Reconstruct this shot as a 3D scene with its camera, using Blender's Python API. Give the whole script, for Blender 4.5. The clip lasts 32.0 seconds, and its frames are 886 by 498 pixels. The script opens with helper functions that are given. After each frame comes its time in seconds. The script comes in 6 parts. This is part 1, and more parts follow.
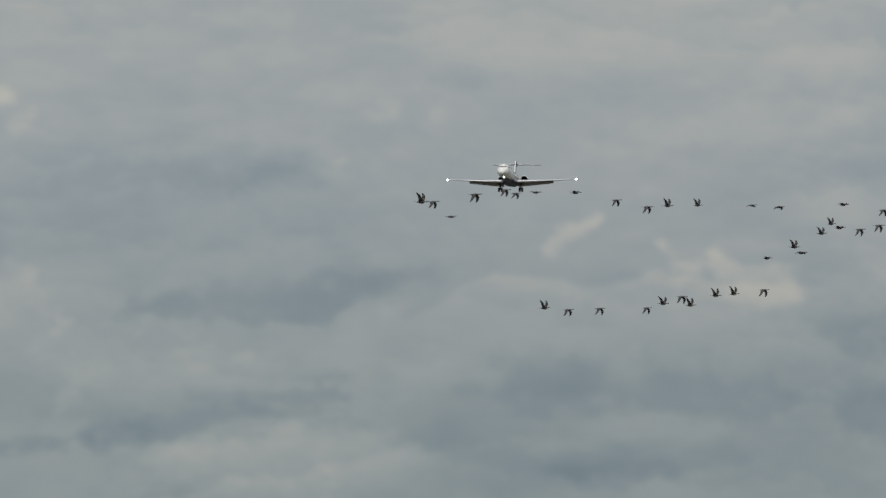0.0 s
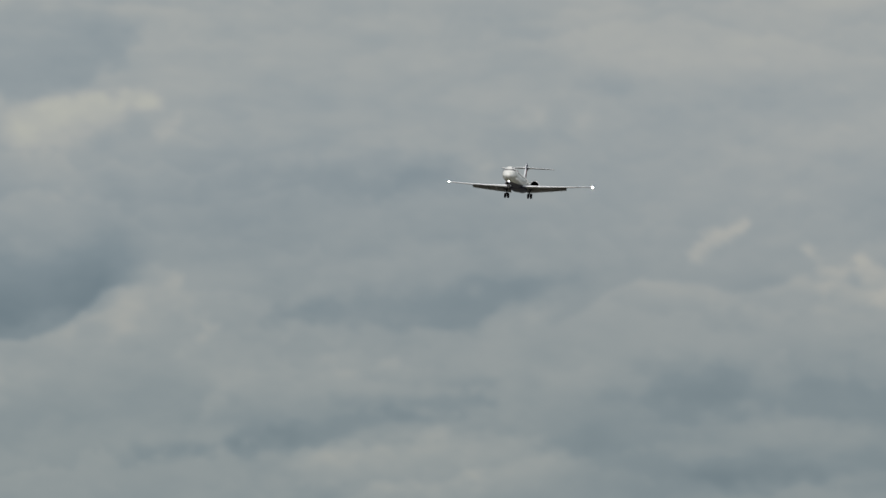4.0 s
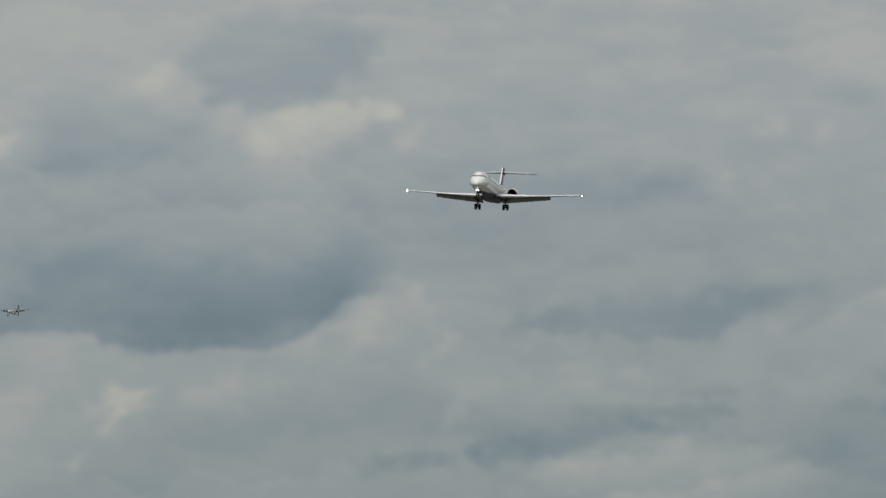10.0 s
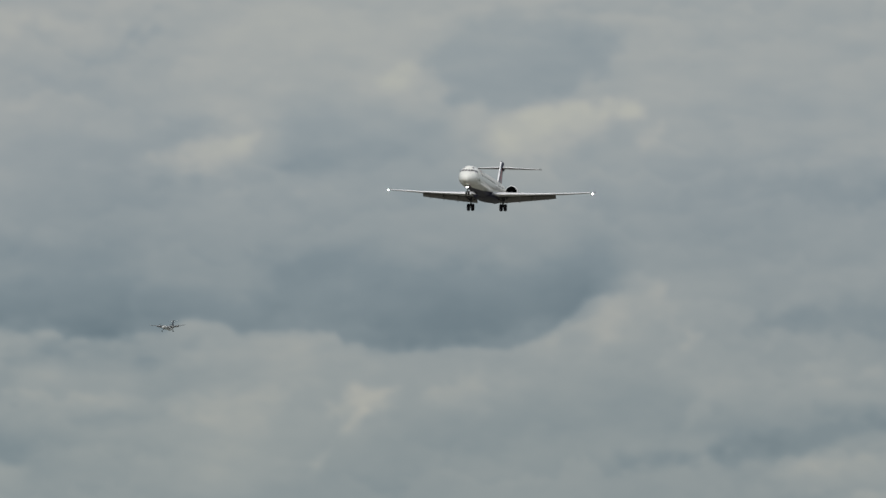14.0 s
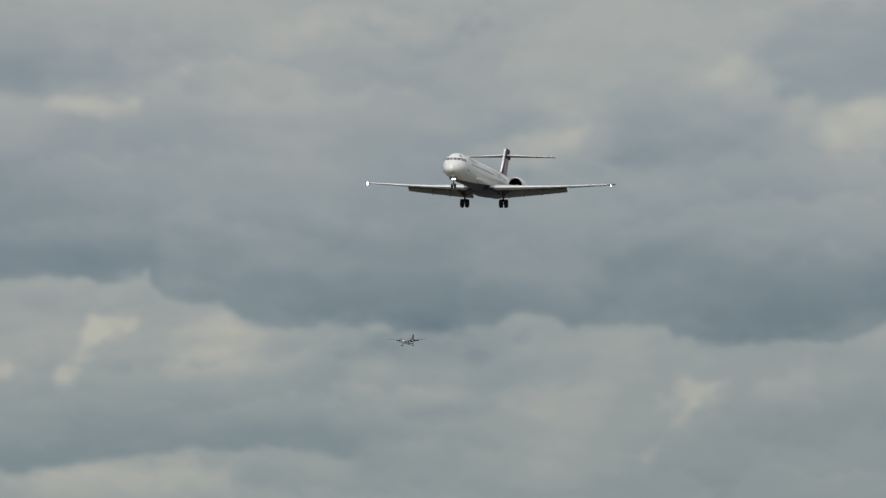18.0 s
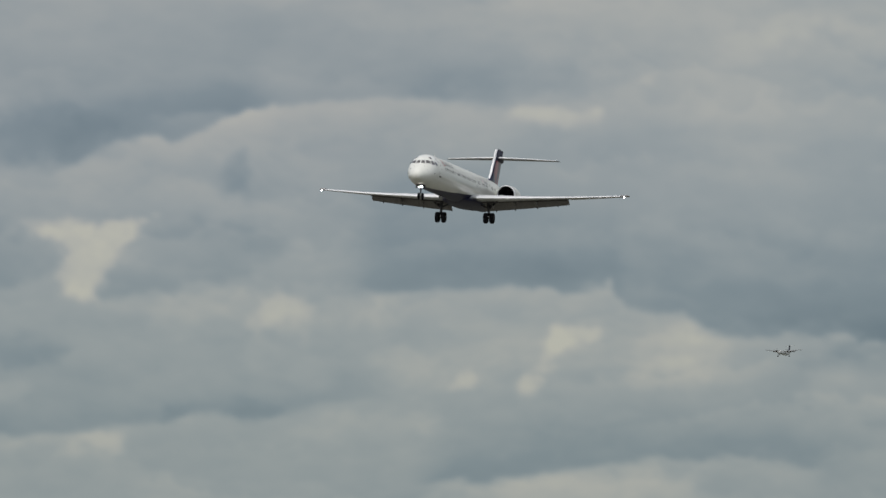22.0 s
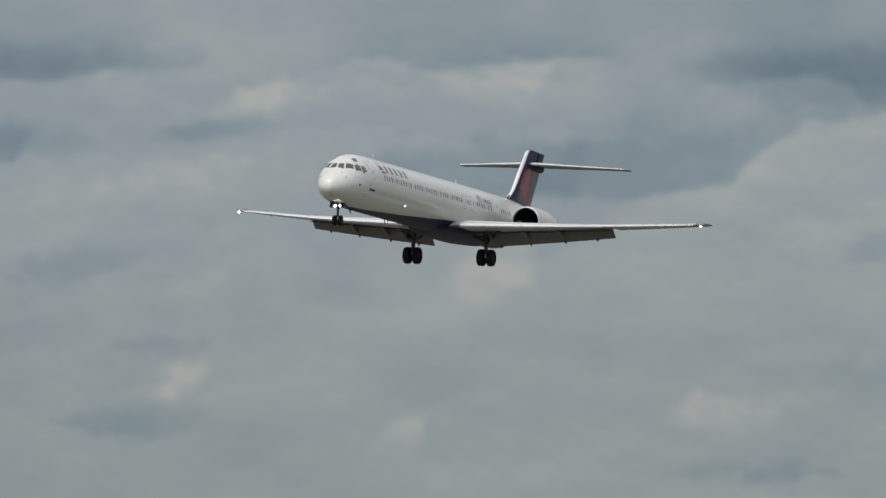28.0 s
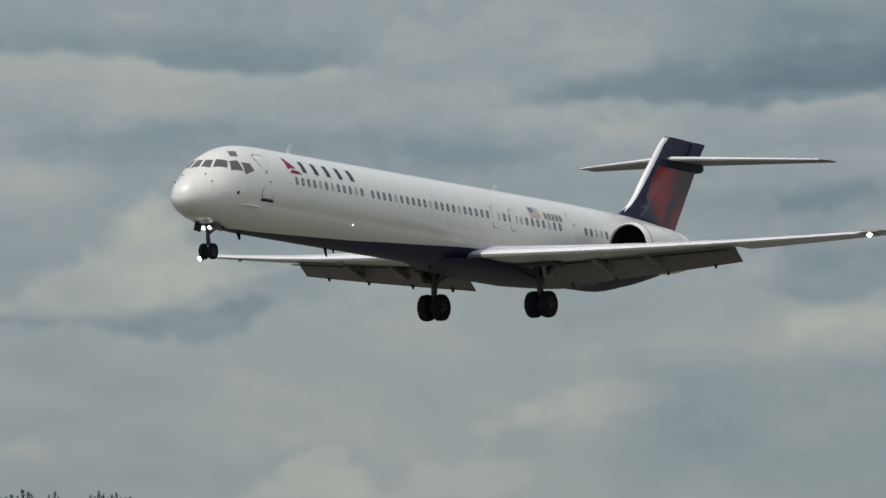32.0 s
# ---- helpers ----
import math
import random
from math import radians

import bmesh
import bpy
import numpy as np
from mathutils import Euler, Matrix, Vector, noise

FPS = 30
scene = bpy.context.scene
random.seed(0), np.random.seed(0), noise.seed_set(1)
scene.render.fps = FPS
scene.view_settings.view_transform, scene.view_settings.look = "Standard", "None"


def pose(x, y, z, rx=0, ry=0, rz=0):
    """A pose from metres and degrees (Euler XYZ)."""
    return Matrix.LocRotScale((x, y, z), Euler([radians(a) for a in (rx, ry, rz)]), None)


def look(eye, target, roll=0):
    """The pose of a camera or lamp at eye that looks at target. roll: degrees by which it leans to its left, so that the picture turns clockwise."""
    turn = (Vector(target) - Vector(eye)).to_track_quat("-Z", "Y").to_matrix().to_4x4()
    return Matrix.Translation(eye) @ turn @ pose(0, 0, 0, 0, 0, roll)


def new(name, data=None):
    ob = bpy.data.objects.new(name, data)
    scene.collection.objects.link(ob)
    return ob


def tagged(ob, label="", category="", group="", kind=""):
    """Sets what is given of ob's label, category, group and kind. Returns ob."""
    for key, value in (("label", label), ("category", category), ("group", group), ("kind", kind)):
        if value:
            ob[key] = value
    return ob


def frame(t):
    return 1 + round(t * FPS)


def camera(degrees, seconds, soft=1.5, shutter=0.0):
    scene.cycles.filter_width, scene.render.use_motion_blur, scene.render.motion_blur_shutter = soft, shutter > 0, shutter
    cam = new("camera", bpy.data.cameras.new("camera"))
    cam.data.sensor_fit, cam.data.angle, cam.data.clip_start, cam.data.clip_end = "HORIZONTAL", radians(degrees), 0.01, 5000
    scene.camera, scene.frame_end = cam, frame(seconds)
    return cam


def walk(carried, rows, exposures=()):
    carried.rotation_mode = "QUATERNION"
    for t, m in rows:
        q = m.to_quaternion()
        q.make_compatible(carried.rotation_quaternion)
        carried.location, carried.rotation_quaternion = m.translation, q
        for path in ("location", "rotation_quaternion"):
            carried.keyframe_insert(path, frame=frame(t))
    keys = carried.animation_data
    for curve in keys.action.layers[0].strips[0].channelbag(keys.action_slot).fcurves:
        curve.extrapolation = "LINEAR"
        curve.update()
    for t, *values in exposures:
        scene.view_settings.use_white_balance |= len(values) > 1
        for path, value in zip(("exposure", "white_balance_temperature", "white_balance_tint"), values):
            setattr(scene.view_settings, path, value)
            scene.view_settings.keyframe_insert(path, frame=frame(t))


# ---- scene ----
EYE = 1.7
CAM_ROWS = [
    (0, 4.9855, 2.7039),
    (0.5, 5.0480, 2.7042),
    (1, 5.1087, 2.7087),
    (1.5, 5.1919, 2.7088),
    (2, 5.2813, 2.7133),
    (2.5, 5.3764, 2.7158),
    (3, 5.4655, 2.7223),
    (3.5, 5.5254, 2.7268),
    (5.5, 5.7741, 2.7425),
    (6, 5.8377, 2.7449),
    (6.5, 5.9086, 2.7474),
    (7, 5.9801, 2.7522),
    (7.5, 6.0507, 2.7588),
    (8, 6.1326, 2.7635),
    (8.5, 6.2242, 2.7683),
    (9, 6.3254, 2.7729),
    (9.5, 6.4697, 2.7753),
    (10, 6.5952, 2.7776),
    (10.5, 6.7185, 2.7820),
    (11, 6.8356, 2.7821),
    (11.5, 6.9531, 2.7802),
    (12, 7.0714, 2.7783),
    (12.5, 7.2051, 2.7785),
    (13, 7.3505, 2.7787),
    (13.5, 7.4932, 2.7770),
    (15.5, 8.1871, 2.7482),
    (16, 8.3764, 2.7385),
    (16.5, 8.5578, 2.7327),
    (17, 8.7398, 2.7313),
    (17.5, 8.9275, 2.7354),
    (18, 9.1399, 2.7416),
    (18.5, 9.3597, 2.7455),
    (19, 9.5624, 2.7515),
    (19.5, 9.7850, 2.7539),
    (20, 10.0632, 2.7565),
    (20.5, 10.3525, 2.7610),
    (21, 10.6436, 2.7673),
    (21.5, 10.9524, 2.7798),
    (22, 11.3037, 2.7879),
    (22.5, 11.6741, 2.7937),
    (23, 12.0724, 2.7997),
    (23.5, 12.4732, 2.8076),
    (24, 12.9150, 2.8133),
    (24.5, 13.3880, 2.8168),
    (25, 13.9024, 2.8199),
    (25.5, 14.4680, 2.8228),
    (27.5, 17.1069, 2.8733),
    (28, 17.8870, 2.8830),
    (28.5, 18.7841, 2.8896),
    (29, 19.7885, 2.8886),
    (29.5, 20.8851, 2.8800),
    (30, 22.1994, 2.8736),
    (30.5, 23.6043, 2.8689),
    (31, 25.1761, 2.8726),
    (31.5, 26.9501, 2.8822),
    (32, 29.0958, 2.8851),
]
cam = camera(4.2358, 32.0, soft=1.5)
walk(cam, [(t, pose(0, 0, EYE, 90 + pitch, 0, yaw)) for t, yaw, pitch in CAM_ROWS], exposures=[(0, 0.0), (32, 0.0)])

# ---- world and sun: bright overcast, high soft sun ----
SUN_EL, SUN_AZ = 58.0, 200.0
world = bpy.data.worlds.new("overcast_sky")
scene.world = world
world.use_nodes = True
wn, wl = world.node_tree.nodes, world.node_tree.links
wn.clear()
sky = wn.new("ShaderNodeTexSky")
sky.sky_type, sky.sun_disc = "NISHITA", False
sky.sun_elevation, sky.sun_rotation = radians(SUN_EL), radians(SUN_AZ)
sky.dust_density = 3.0
bg_sky, bg_cloud = wn.new("ShaderNodeBackground"), wn.new("ShaderNodeBackground")
bg_sky.inputs["Strength"].default_value = 0.05
bg_cloud.inputs["Color"].default_value = (0.96, 0.98, 1.0, 1)
bg_cloud.inputs["Strength"].default_value = 0.47
add = wn.new("ShaderNodeAddShader")
out = wn.new("ShaderNodeOutputWorld")
wl.new(sky.outputs["Color"], bg_sky.inputs["Color"])
wl.new(bg_sky.outputs[0], add.inputs[0])
wl.new(bg_cloud.outputs[0], add.inputs[1])
wl.new(add.outputs[0], out.inputs["Surface"])

sun = new("sun", bpy.data.lights.new("sun", "SUN"))
sun.data.energy, sun.data.angle, sun.data.color = 1.95, radians(40), (1.0, 0.96, 0.9)
sa, se = radians(SUN_AZ), radians(SUN_EL)
sun.matrix_world = look((math.sin(sa) * math.cos(se) * 300, math.cos(sa) * math.cos(se) * 300, math.sin(se) * 300), (0, 0, 0))


# ---- materials ----
def mat(name, color, rough=0.5, metal=0.0, grain=0.06, scale=3.0, bump=0.0, stain=0.0, coat=0.0, spec=0.5):
    """A painted or natural surface: base colour varied at two scales, fine relief."""
    m = bpy.data.materials.new(name)
    m.use_nodes = True
    n, l = m.node_tree.nodes, m.node_tree.links
    p = n["Principled BSDF"]
    p.inputs["Roughness"].default_value = rough
    p.inputs["Metallic"].default_value = metal
    p.inputs["Specular IOR Level"].default_value = spec
    p.inputs["Coat Weight"].default_value = coat
    p.inputs["Coat Roughness"].default_value = 0.16
    tc = n.new("ShaderNodeTexCoord")
    big, fine = n.new("ShaderNodeTexNoise"), n.new("ShaderNodeTexNoise")
    big.inputs["Scale"].default_value, big.inputs["Detail"].default_value = scale * 0.15, 4
    fine.inputs["Scale"].default_value, fine.inputs["Detail"].default_value = scale * 2.5, 6
    mix = n.new("ShaderNodeMath")
    mix.operation = "ADD"
    ramp = n.new("ShaderNodeMapRange")
    ramp.inputs["From Min"].default_value, ramp.inputs["From Max"].default_value = 0.7, 1.3
    ramp.inputs["To Min"].default_value, ramp.inputs["To Max"].default_value = 1 - grain - stain, 1 + grain
    mul = n.new("ShaderNodeVectorMath")
    mul.operation = "SCALE"
    mul.inputs[0].default_value = color
    for t in (big, fine):
        l.new(tc.outputs["Object"], t.inputs["Vector"])
    l.new(big.outputs["Fac"], mix.inputs[0])
    l.new(fine.outputs["Fac"], mix.inputs[1])
    l.new(mix.outputs[0], ramp.inputs["Value"])
    l.new(ramp.outputs[0], mul.inputs["Scale"])
    l.new(mul.outputs[0], p.inputs["Base Color"])
    if bump:
        b = n.new("ShaderNodeBump")
        b.inputs["Strength"].default_value, b.inputs["Distance"].default_value = bump, 0.02
        l.new(fine.outputs["Fac"], b.inputs["Height"])
        l.new(b.outputs[0], p.inputs["Normal"])
    return m


def glow(name, color, strength):
    m = bpy.data.materials.new(name)
    m.use_nodes = True
    n, l = m.node_tree.nodes, m.node_tree.links
    e = n.new("ShaderNodeEmission")
    e.inputs["Color"].default_value, e.inputs["Strength"].default_value = (*color, 1), strength
    l.new(e.outputs[0], n["Material Output"].inputs["Surface"])
    return m


WHITE = mat("white_paint", (0.665, 0.67, 0.62), 0.45, coat=0.95, grain=0.03, scale=1.2, stain=0.05)
NAVY = mat("navy_paint", (0.018, 0.019, 0.050), 0.5, spec=0.2, grain=0.1, scale=1.5)
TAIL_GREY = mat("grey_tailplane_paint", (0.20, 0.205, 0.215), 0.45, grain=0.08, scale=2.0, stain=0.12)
RED = mat("red_paint", (0.20, 0.006, 0.018), 0.5, spec=0.25, grain=0.12, scale=1.0)
FIN_PAINT = mat("airbrushed_red_and_navy_paint", (0.2, 0.01, 0.02), 0.5, spec=0.25, grain=0.1, coat=0.6)
fin_read = FIN_PAINT.node_tree.nodes.new("ShaderNodeAttribute")
fin_read.attribute_name = "paint"
FIN_PAINT.node_tree.links.new(fin_read.outputs["Color"], FIN_PAINT.node_tree.nodes["Principled BSDF"].inputs["Base Color"])
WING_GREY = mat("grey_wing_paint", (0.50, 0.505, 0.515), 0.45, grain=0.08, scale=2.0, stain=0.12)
FLAP_GREY = mat("dark_grey_flap_paint", (0.175, 0.167, 0.166), 0.5, grain=0.1, scale=2.0, stain=0.2)
HINGE = mat("dark_hinge_paint", (0.06, 0.058, 0.062), 0.55, grain=0.15, scale=4.0, spec=0.3)
SILVER = mat("polished_leading_edge", (0.76, 0.76, 0.76), 0.38, metal=0.2, grain=0.05, scale=2.0, stain=0.06)
STEEL = mat("gear_steel", (0.022, 0.022, 0.026), 0.5, metal=0.2, grain=0.1, scale=8.0)
RIM = mat("dark_wheel_hub", (0.010, 0.010, 0.014), 0.6, metal=0.2, grain=0.2, scale=9.0)
RUBBER = mat("tyre_rubber", (0.012, 0.012, 0.015), 0.9, grain=0.2, scale=9.0, bump=0.2, spec=0.12)
# cockpit glass: part of the sky's reflection is put into its grey base colour
GLASS = mat("dark_cockpit_glass", (0.075, 0.070, 0.070), 0.08, grain=0.05, coat=0.5)
WINDOW = mat("cabin_window_glass", (0.085, 0.088, 0.09), 0.07, grain=0.05, spec=0.9)
# far turboprop's fin and body: contrast lowered in the paint, for distance haze
HAZE_SLATE = mat("haze_lightened_slate_paint", (0.11, 0.115, 0.14), 0.5, spec=0.3)
HAZE_WHITE = mat("haze_greyed_white_paint", (0.48, 0.49, 0.48), 0.5, grain=0.05, scale=1.5)
INK = mat("dark_slate_paint", (0.035, 0.035, 0.05), 0.5, spec=0.3)
BLIND = mat("drawn_window_blind", (0.30, 0.31, 0.30), 0.35, grain=0.05, coat=0.3)
SEAM = mat("seam_grey", (0.17, 0.17, 0.17), 0.6, grain=0.1)
DARK = mat("dark_cavity", (0.012, 0.012, 0.013), 0.8, grain=0.2, spec=0.1)
TITAN = mat("exhaust_metal", (0.25, 0.23, 0.21), 0.4, metal=0.8, grain=0.2, stain=0.2)
TIP_LAMP = glow("wing_light_glow", (1.0, 0.96, 0.92), 1000.0)
LAMP = glow("landing_light_glow", (1.0, 0.96, 0.9), 130.0)
SIDE_LAMP = glow("side_light_glow", (1.0, 0.95, 0.9), 36.0)
NOSE_LAMP = glow("nose_light_glow", (1.0, 0.94, 0.9), 190.0)
FEATHER = mat("brown_feathers", (0.026, 0.025, 0.025), 0.8, grain=0.3, scale=12.0)
BLACK_F = mat("black_feathers", (0.02, 0.02, 0.02), 0.7, grain=0.2, scale=12.0)


# ---- mesh helpers ----
def part(name, bm, material, parent, label="", smooth=True):
    """Links a bmesh as one mesh object under a thing or a part."""
    bmesh.ops.recalc_face_normals(bm, faces=bm.faces)
    me = bpy.data.meshes.new(name)
    bm.to_mesh(me)
    bm.free()
    return part_of(name, me, material, parent, label, smooth)


def part_of(name, me, material, parent, label="", smooth=True):
    for m in (material if isinstance(material, tuple) else (material,)):
        me.materials.append(m)
    if smooth:
        me.shade_smooth()
        me.set_sharp_from_angle(angle=radians(38))
    ob = new(name, me)
    ob.parent = parent
    return tagged(ob, label) if label else ob


def again(ob, m):
    """A further piece on the same mesh, under the same parent."""
    o = new(ob.name.split(".")[0], ob.data)
    o.parent = ob.parent
    o.matrix_basis = m
    return o


def thing(name, label, category, group="", kind=""):
    return tagged(new(name), label, category, group, kind)


def loft(bm, rings, closed=True, caps=True):
    """Skins a list of rings of equally many points."""
    vs = [[bm.verts.new(p) for p in r] for r in rings]
    n = len(vs[0])
    for a, b in zip(vs, vs[1:]):
        for i in range(n if closed else n - 1):
            j = (i + 1) % n
            bm.faces.new((a[i], a[j], b[j], b[i]))
    if caps and closed:
        bm.faces.new(vs[0][::-1])
        bm.faces.new(vs[-1])
    return vs


def tube(p, q, r0, r1=None, n=12):
    """A round rod between two points."""
    bm = bmesh.new()
    return add_tube(bm, p, q, r0, r1, n)


def add_tube(bm, p, q, r0, r1=None, n=12):
    p, q = Vector(p), Vector(q)
    r1 = r0 if r1 is None else r1
    turn = (q - p).to_track_quat("Z", "Y").to_matrix()
    ring = [(math.cos(2 * math.pi * i / n), math.sin(2 * math.pi * i / n), 0) for i in range(n)]
    loft(bm, [[c + turn @ (Vector(v) * r) for v in ring] for c, r in ((p, r0), (q, r1))])
    return bm


def revolve(profile, axis, n=28):
    """Turns (along, radius) pairs about an axis through 0: 'x' or 'y'."""
    bm = bmesh.new()
    rings = []
    for s, r in profile:
        ring = []
        for i in range(n):
            c, d = math.cos(2 * math.pi * i / n) * r, math.sin(2 * math.pi * i / n) * r
            ring.append((s, c, d) if axis == "x" else (c, s, d))
        rings.append(ring)
    loft(bm, rings, caps=False)
    return bm


def slab(corners, thick):
    """A plate with bevelled rim from its outline and a thickness vector."""
    bm = bmesh.new()
    t = Vector(thick)
    mid = sum((Vector(c) for c in corners), Vector()) / len(corners)
    low = [Vector(c) for c in corners]
    inset = [mid + (c - mid) * 0.97 for c in low]
    loft(bm, [inset, [c + t * 0.25 for c in low], [c + t * 0.75 for c in low], [c + t for c in inset]])
    return bm


def glide(xs, keys):
    """Smooth monotone curve through (x, value) pairs, at xs."""
    kx = np.array([k[0] for k in keys], float)
    ky = np.array([k[1] for k in keys], float)
    h, d = np.diff(kx), np.diff(ky) / np.diff(kx)
    m = np.zeros(len(kx))
    m[0], m[-1] = d[0], d[-1]
    for i in range(1, len(kx) - 1):
        if d[i - 1] * d[i] > 0:
            w1, w2 = 2 * h[i] + h[i - 1], h[i] + 2 * h[i - 1]
            m[i] = (w1 + w2) / (w1 / d[i - 1] + w2 / d[i])
    xs = np.atleast_1d(np.array(xs, float))
    i = np.clip(np.searchsorted(kx, xs, side="right") - 1, 0, len(h) - 1)
    s = (xs - kx[i]) / h[i]
    return ((2 * s**3 - 3 * s**2 + 1) * ky[i] + (s**3 - 2 * s**2 + s) * h[i] * m[i]
            + (-2 * s**3 + 3 * s**2) * ky[i + 1] + (s**3 - s**2) * h[i] * m[i + 1])


# ---- sky backdrop: a far shell of cloud ----
def value_noise(x, y, seed):
    """Smooth lattice noise in -1..1."""
    rng = np.random.RandomState(seed)
    g = rng.uniform(-1, 1, (256, 256))
    xi, yi = np.floor(x).astype(int), np.floor(y).astype(int)
    u, v = x - xi, y - yi
    u, v = u * u * u * (u * (u * 6 - 15) + 10), v * v * v * (v * (v * 6 - 15) + 10)
    a, b = g[xi % 256, yi % 256], g[(xi + 1) % 256, yi % 256]
    c, d = g[xi % 256, (yi + 1) % 256], g[(xi + 1) % 256, (yi + 1) % 256]
    return (a * (1 - u) + b * u) * (1 - v) + (c * (1 - u) + d * u) * v


def fbm(x, y, seed, octaves=5, gain=0.5):
    total, amp = np.zeros_like(x), 1.0
    for k in range(octaves):
        total += amp * value_noise(x * 2**k + 7.3 * k, y * 2**k + 3.1 * k, seed + k)
        amp *= gain
    return total


AZ = np.concatenate([np.arange(-25, 2.2, 0.4), np.arange(2.2, 33.5, 0.014), np.arange(33.5, 65, 0.4)])
EL = np.concatenate([np.arange(-1.0, 1.3, 0.1), np.arange(1.3, 4.6, 0.012), np.arange(4.6, 14, 0.3)])
az_g, el_g = np.meshgrid(AZ, EL, indexing="ij")
# uneven edges: the clouds' shapes are read through a warped sheet
warp_x = 0.055 * fbm(az_g * 4.0, el_g * 6.0, 11, 5) + 0.05 * fbm(az_g * 1.3, el_g * 2.0, 21, 2)
warp_y = 0.045 * fbm(az_g * 4.0, el_g * 6.0, 31, 5) + 0.03 * fbm(az_g * 1.3, el_g * 2.0, 41, 2)
billow = np.abs(fbm(az_g * 3.2, el_g * 4.5, 71, 5, 0.55))
ragged = fbm(az_g * 11.0, el_g * 13.0, 171, 4, 0.6)
drift = np.clip(fbm(az_g * 1.6, el_g * 4.0, 191, 4), -1, 1)
tone = 0.09 * fbm(az_g * 0.9, el_g * 2.6, 51, 5, 0.5) + 0.085 * fbm(az_g * 2.2, el_g * 5.5, 61, 6, 0.62)
tone += 0.15 * np.clip((el_g - 2.75) / 1.2, -1, 1) - 0.10 * np.clip((az_g - 13) / 4, 0, 1)
tone -= 0.16 * np.clip((2.35 - el_g) / 0.4, 0, 1) * np.clip((8.5 - az_g) / 1.5, 0, 1)


def layers(period, shift, amount, seed):
    """Faint banks one above another: each pale at its top and grey at its base."""
    w = (el_g + 0.30 * fbm(az_g * 0.45, el_g * 0.7, seed, 3) + 0.11 * np.abs(fbm(az_g * 3.0, el_g * 4.0, seed + 9, 5, 0.55))) / period + shift
    s = w - np.floor(w)
    saw = np.where(s < 0.92, s / 0.92, (1 - s) / 0.08) - 0.5
    return amount * saw * np.clip(0.55 + 0.7 * fbm(az_g * 0.5, el_g * 1.4, seed + 5, 2), 0, 1.2)


calm = 1 - 0.6 * np.clip((az_g - 15) / 3, 0, 1) * np.clip((2.75 - el_g) / 0.3, 0, 1)
tone += calm * (layers(0.62, 0.1, 0.15, 91) + layers(0.30, 0.4, 0.20, 131) + layers(0.17, 0.7, 0.10, 211))
tone += 0.10 * np.clip((el_g - 3.1) / 0.5, 0, 1) * np.clip((11.5 - az_g) / 1.5, 0, 1) - 0.22 * np.clip((el_g - 3.2) / 0.4, 0, 1) * np.clip((az_g - 12.5) / 1.5, 0, 1) * np.clip((25 - az_g) / 2, 0, 1)

tone += 0.16 * np.clip((az_g - 25.5) / 3, 0, 1) * np.clip((2.75 - el_g) / 0.3, 0, 1)


def bank(edge, above, below, up, down):
    """A cloud bank's upper edge, as (azimuth, elevation) from east to west: shade over it, pale cloud under it."""
    a = np.array([p[0] for p in edge])
    e = np.array([p[1] for p in edge])
    i0, i1 = np.searchsorted(AZ, (a[0] - 0.5, a[-1] + 0.5))
    s = slice(i0, i1)
    az_w = az_g[s] + 0.3 * warp_x[s]
    v = el_g[s] - 0.25 * warp_y[s] - np.interp(az_w, a, e) - 0.035 * (billow[s] - 0.35)
    ends = np.clip((az_w - a[0]) / 0.3 + 0.4, 0, 1) * np.clip((a[-1] - az_w) / 0.3 + 0.4, 0, 1)
    ends = ends * ends * (3 - 2 * ends)
    step = 1 / (1 + np.exp(np.clip(-v / 0.007, -40, 40)))
    uneven = 1 + 0.35 * drift[s]
    tone[s] += ends * (above * uneven * step * np.exp(-np.clip(v, 0, 9) / up) + below * uneven * (1 - step) * np.exp(-np.clip(-v, 0, 9) / down))


def mass(outline, amount, soft_top, soft_base):
    """A lighter or darker mass of cloud inside an outline of (azimuth, elevation); soft_top, soft_base: how far its edges fade."""
    p = np.array(outline)
    lo, hi, pad = p.min(0), p.max(0), 1.6 * max(soft_top, soft_base) + 0.08
    i0, i1 = np.searchsorted(AZ, (lo[0] - pad, hi[0] + pad))
    j0, j1 = np.searchsorted(EL, (lo[1] - pad, hi[1] + pad))
    s = (slice(i0, i1), slice(j0, j1))
    fray = min(1.15, 0.5 + 4.0 * max(soft_top, soft_base) + 0.6 * (hi[1] - lo[1]))
    x = az_g[s] + 0.30 * fray * warp_x[s]
    y = el_g[s] + 0.26 * fray * warp_y[s]
    near, inside = np.full(x.shape, 9.0), np.zeros(x.shape, bool)
    for (ax, ay), (bx, by) in zip(p, np.roll(p, -1, 0)):
        dx, dy = bx - ax, by - ay
        k = np.clip(((x - ax) * dx + (y - ay) * dy) / (dx * dx + dy * dy + 1e-12), 0, 1)
        near = np.minimum(near, np.hypot(x - ax - k * dx, y - ay - k * dy))
        inside ^= ((ay > y) != (by > y)) & (x < (bx - ax) * (y - ay) / (by - ay + 1e-12) + ax)
    high = np.clip((y - lo[1]) / (hi[1] - lo[1]), 0, 1)
    soft = soft_base + (soft_top - soft_base) * high * high * (3 - 2 * high)
    d = np.where(inside, near, -near) + 0.06 * fray * (0.45 - billow[s]) + 0.014 * fray * ragged[s]
    g = np.clip(0.5 + 0.5 * d / soft, 0, 1)
    tone[s] += amount * g * g * (3 - 2 * g) * (1 + 0.3 * drift[s] + (0.12 if amount > 0 else 0.06) * ragged[s])


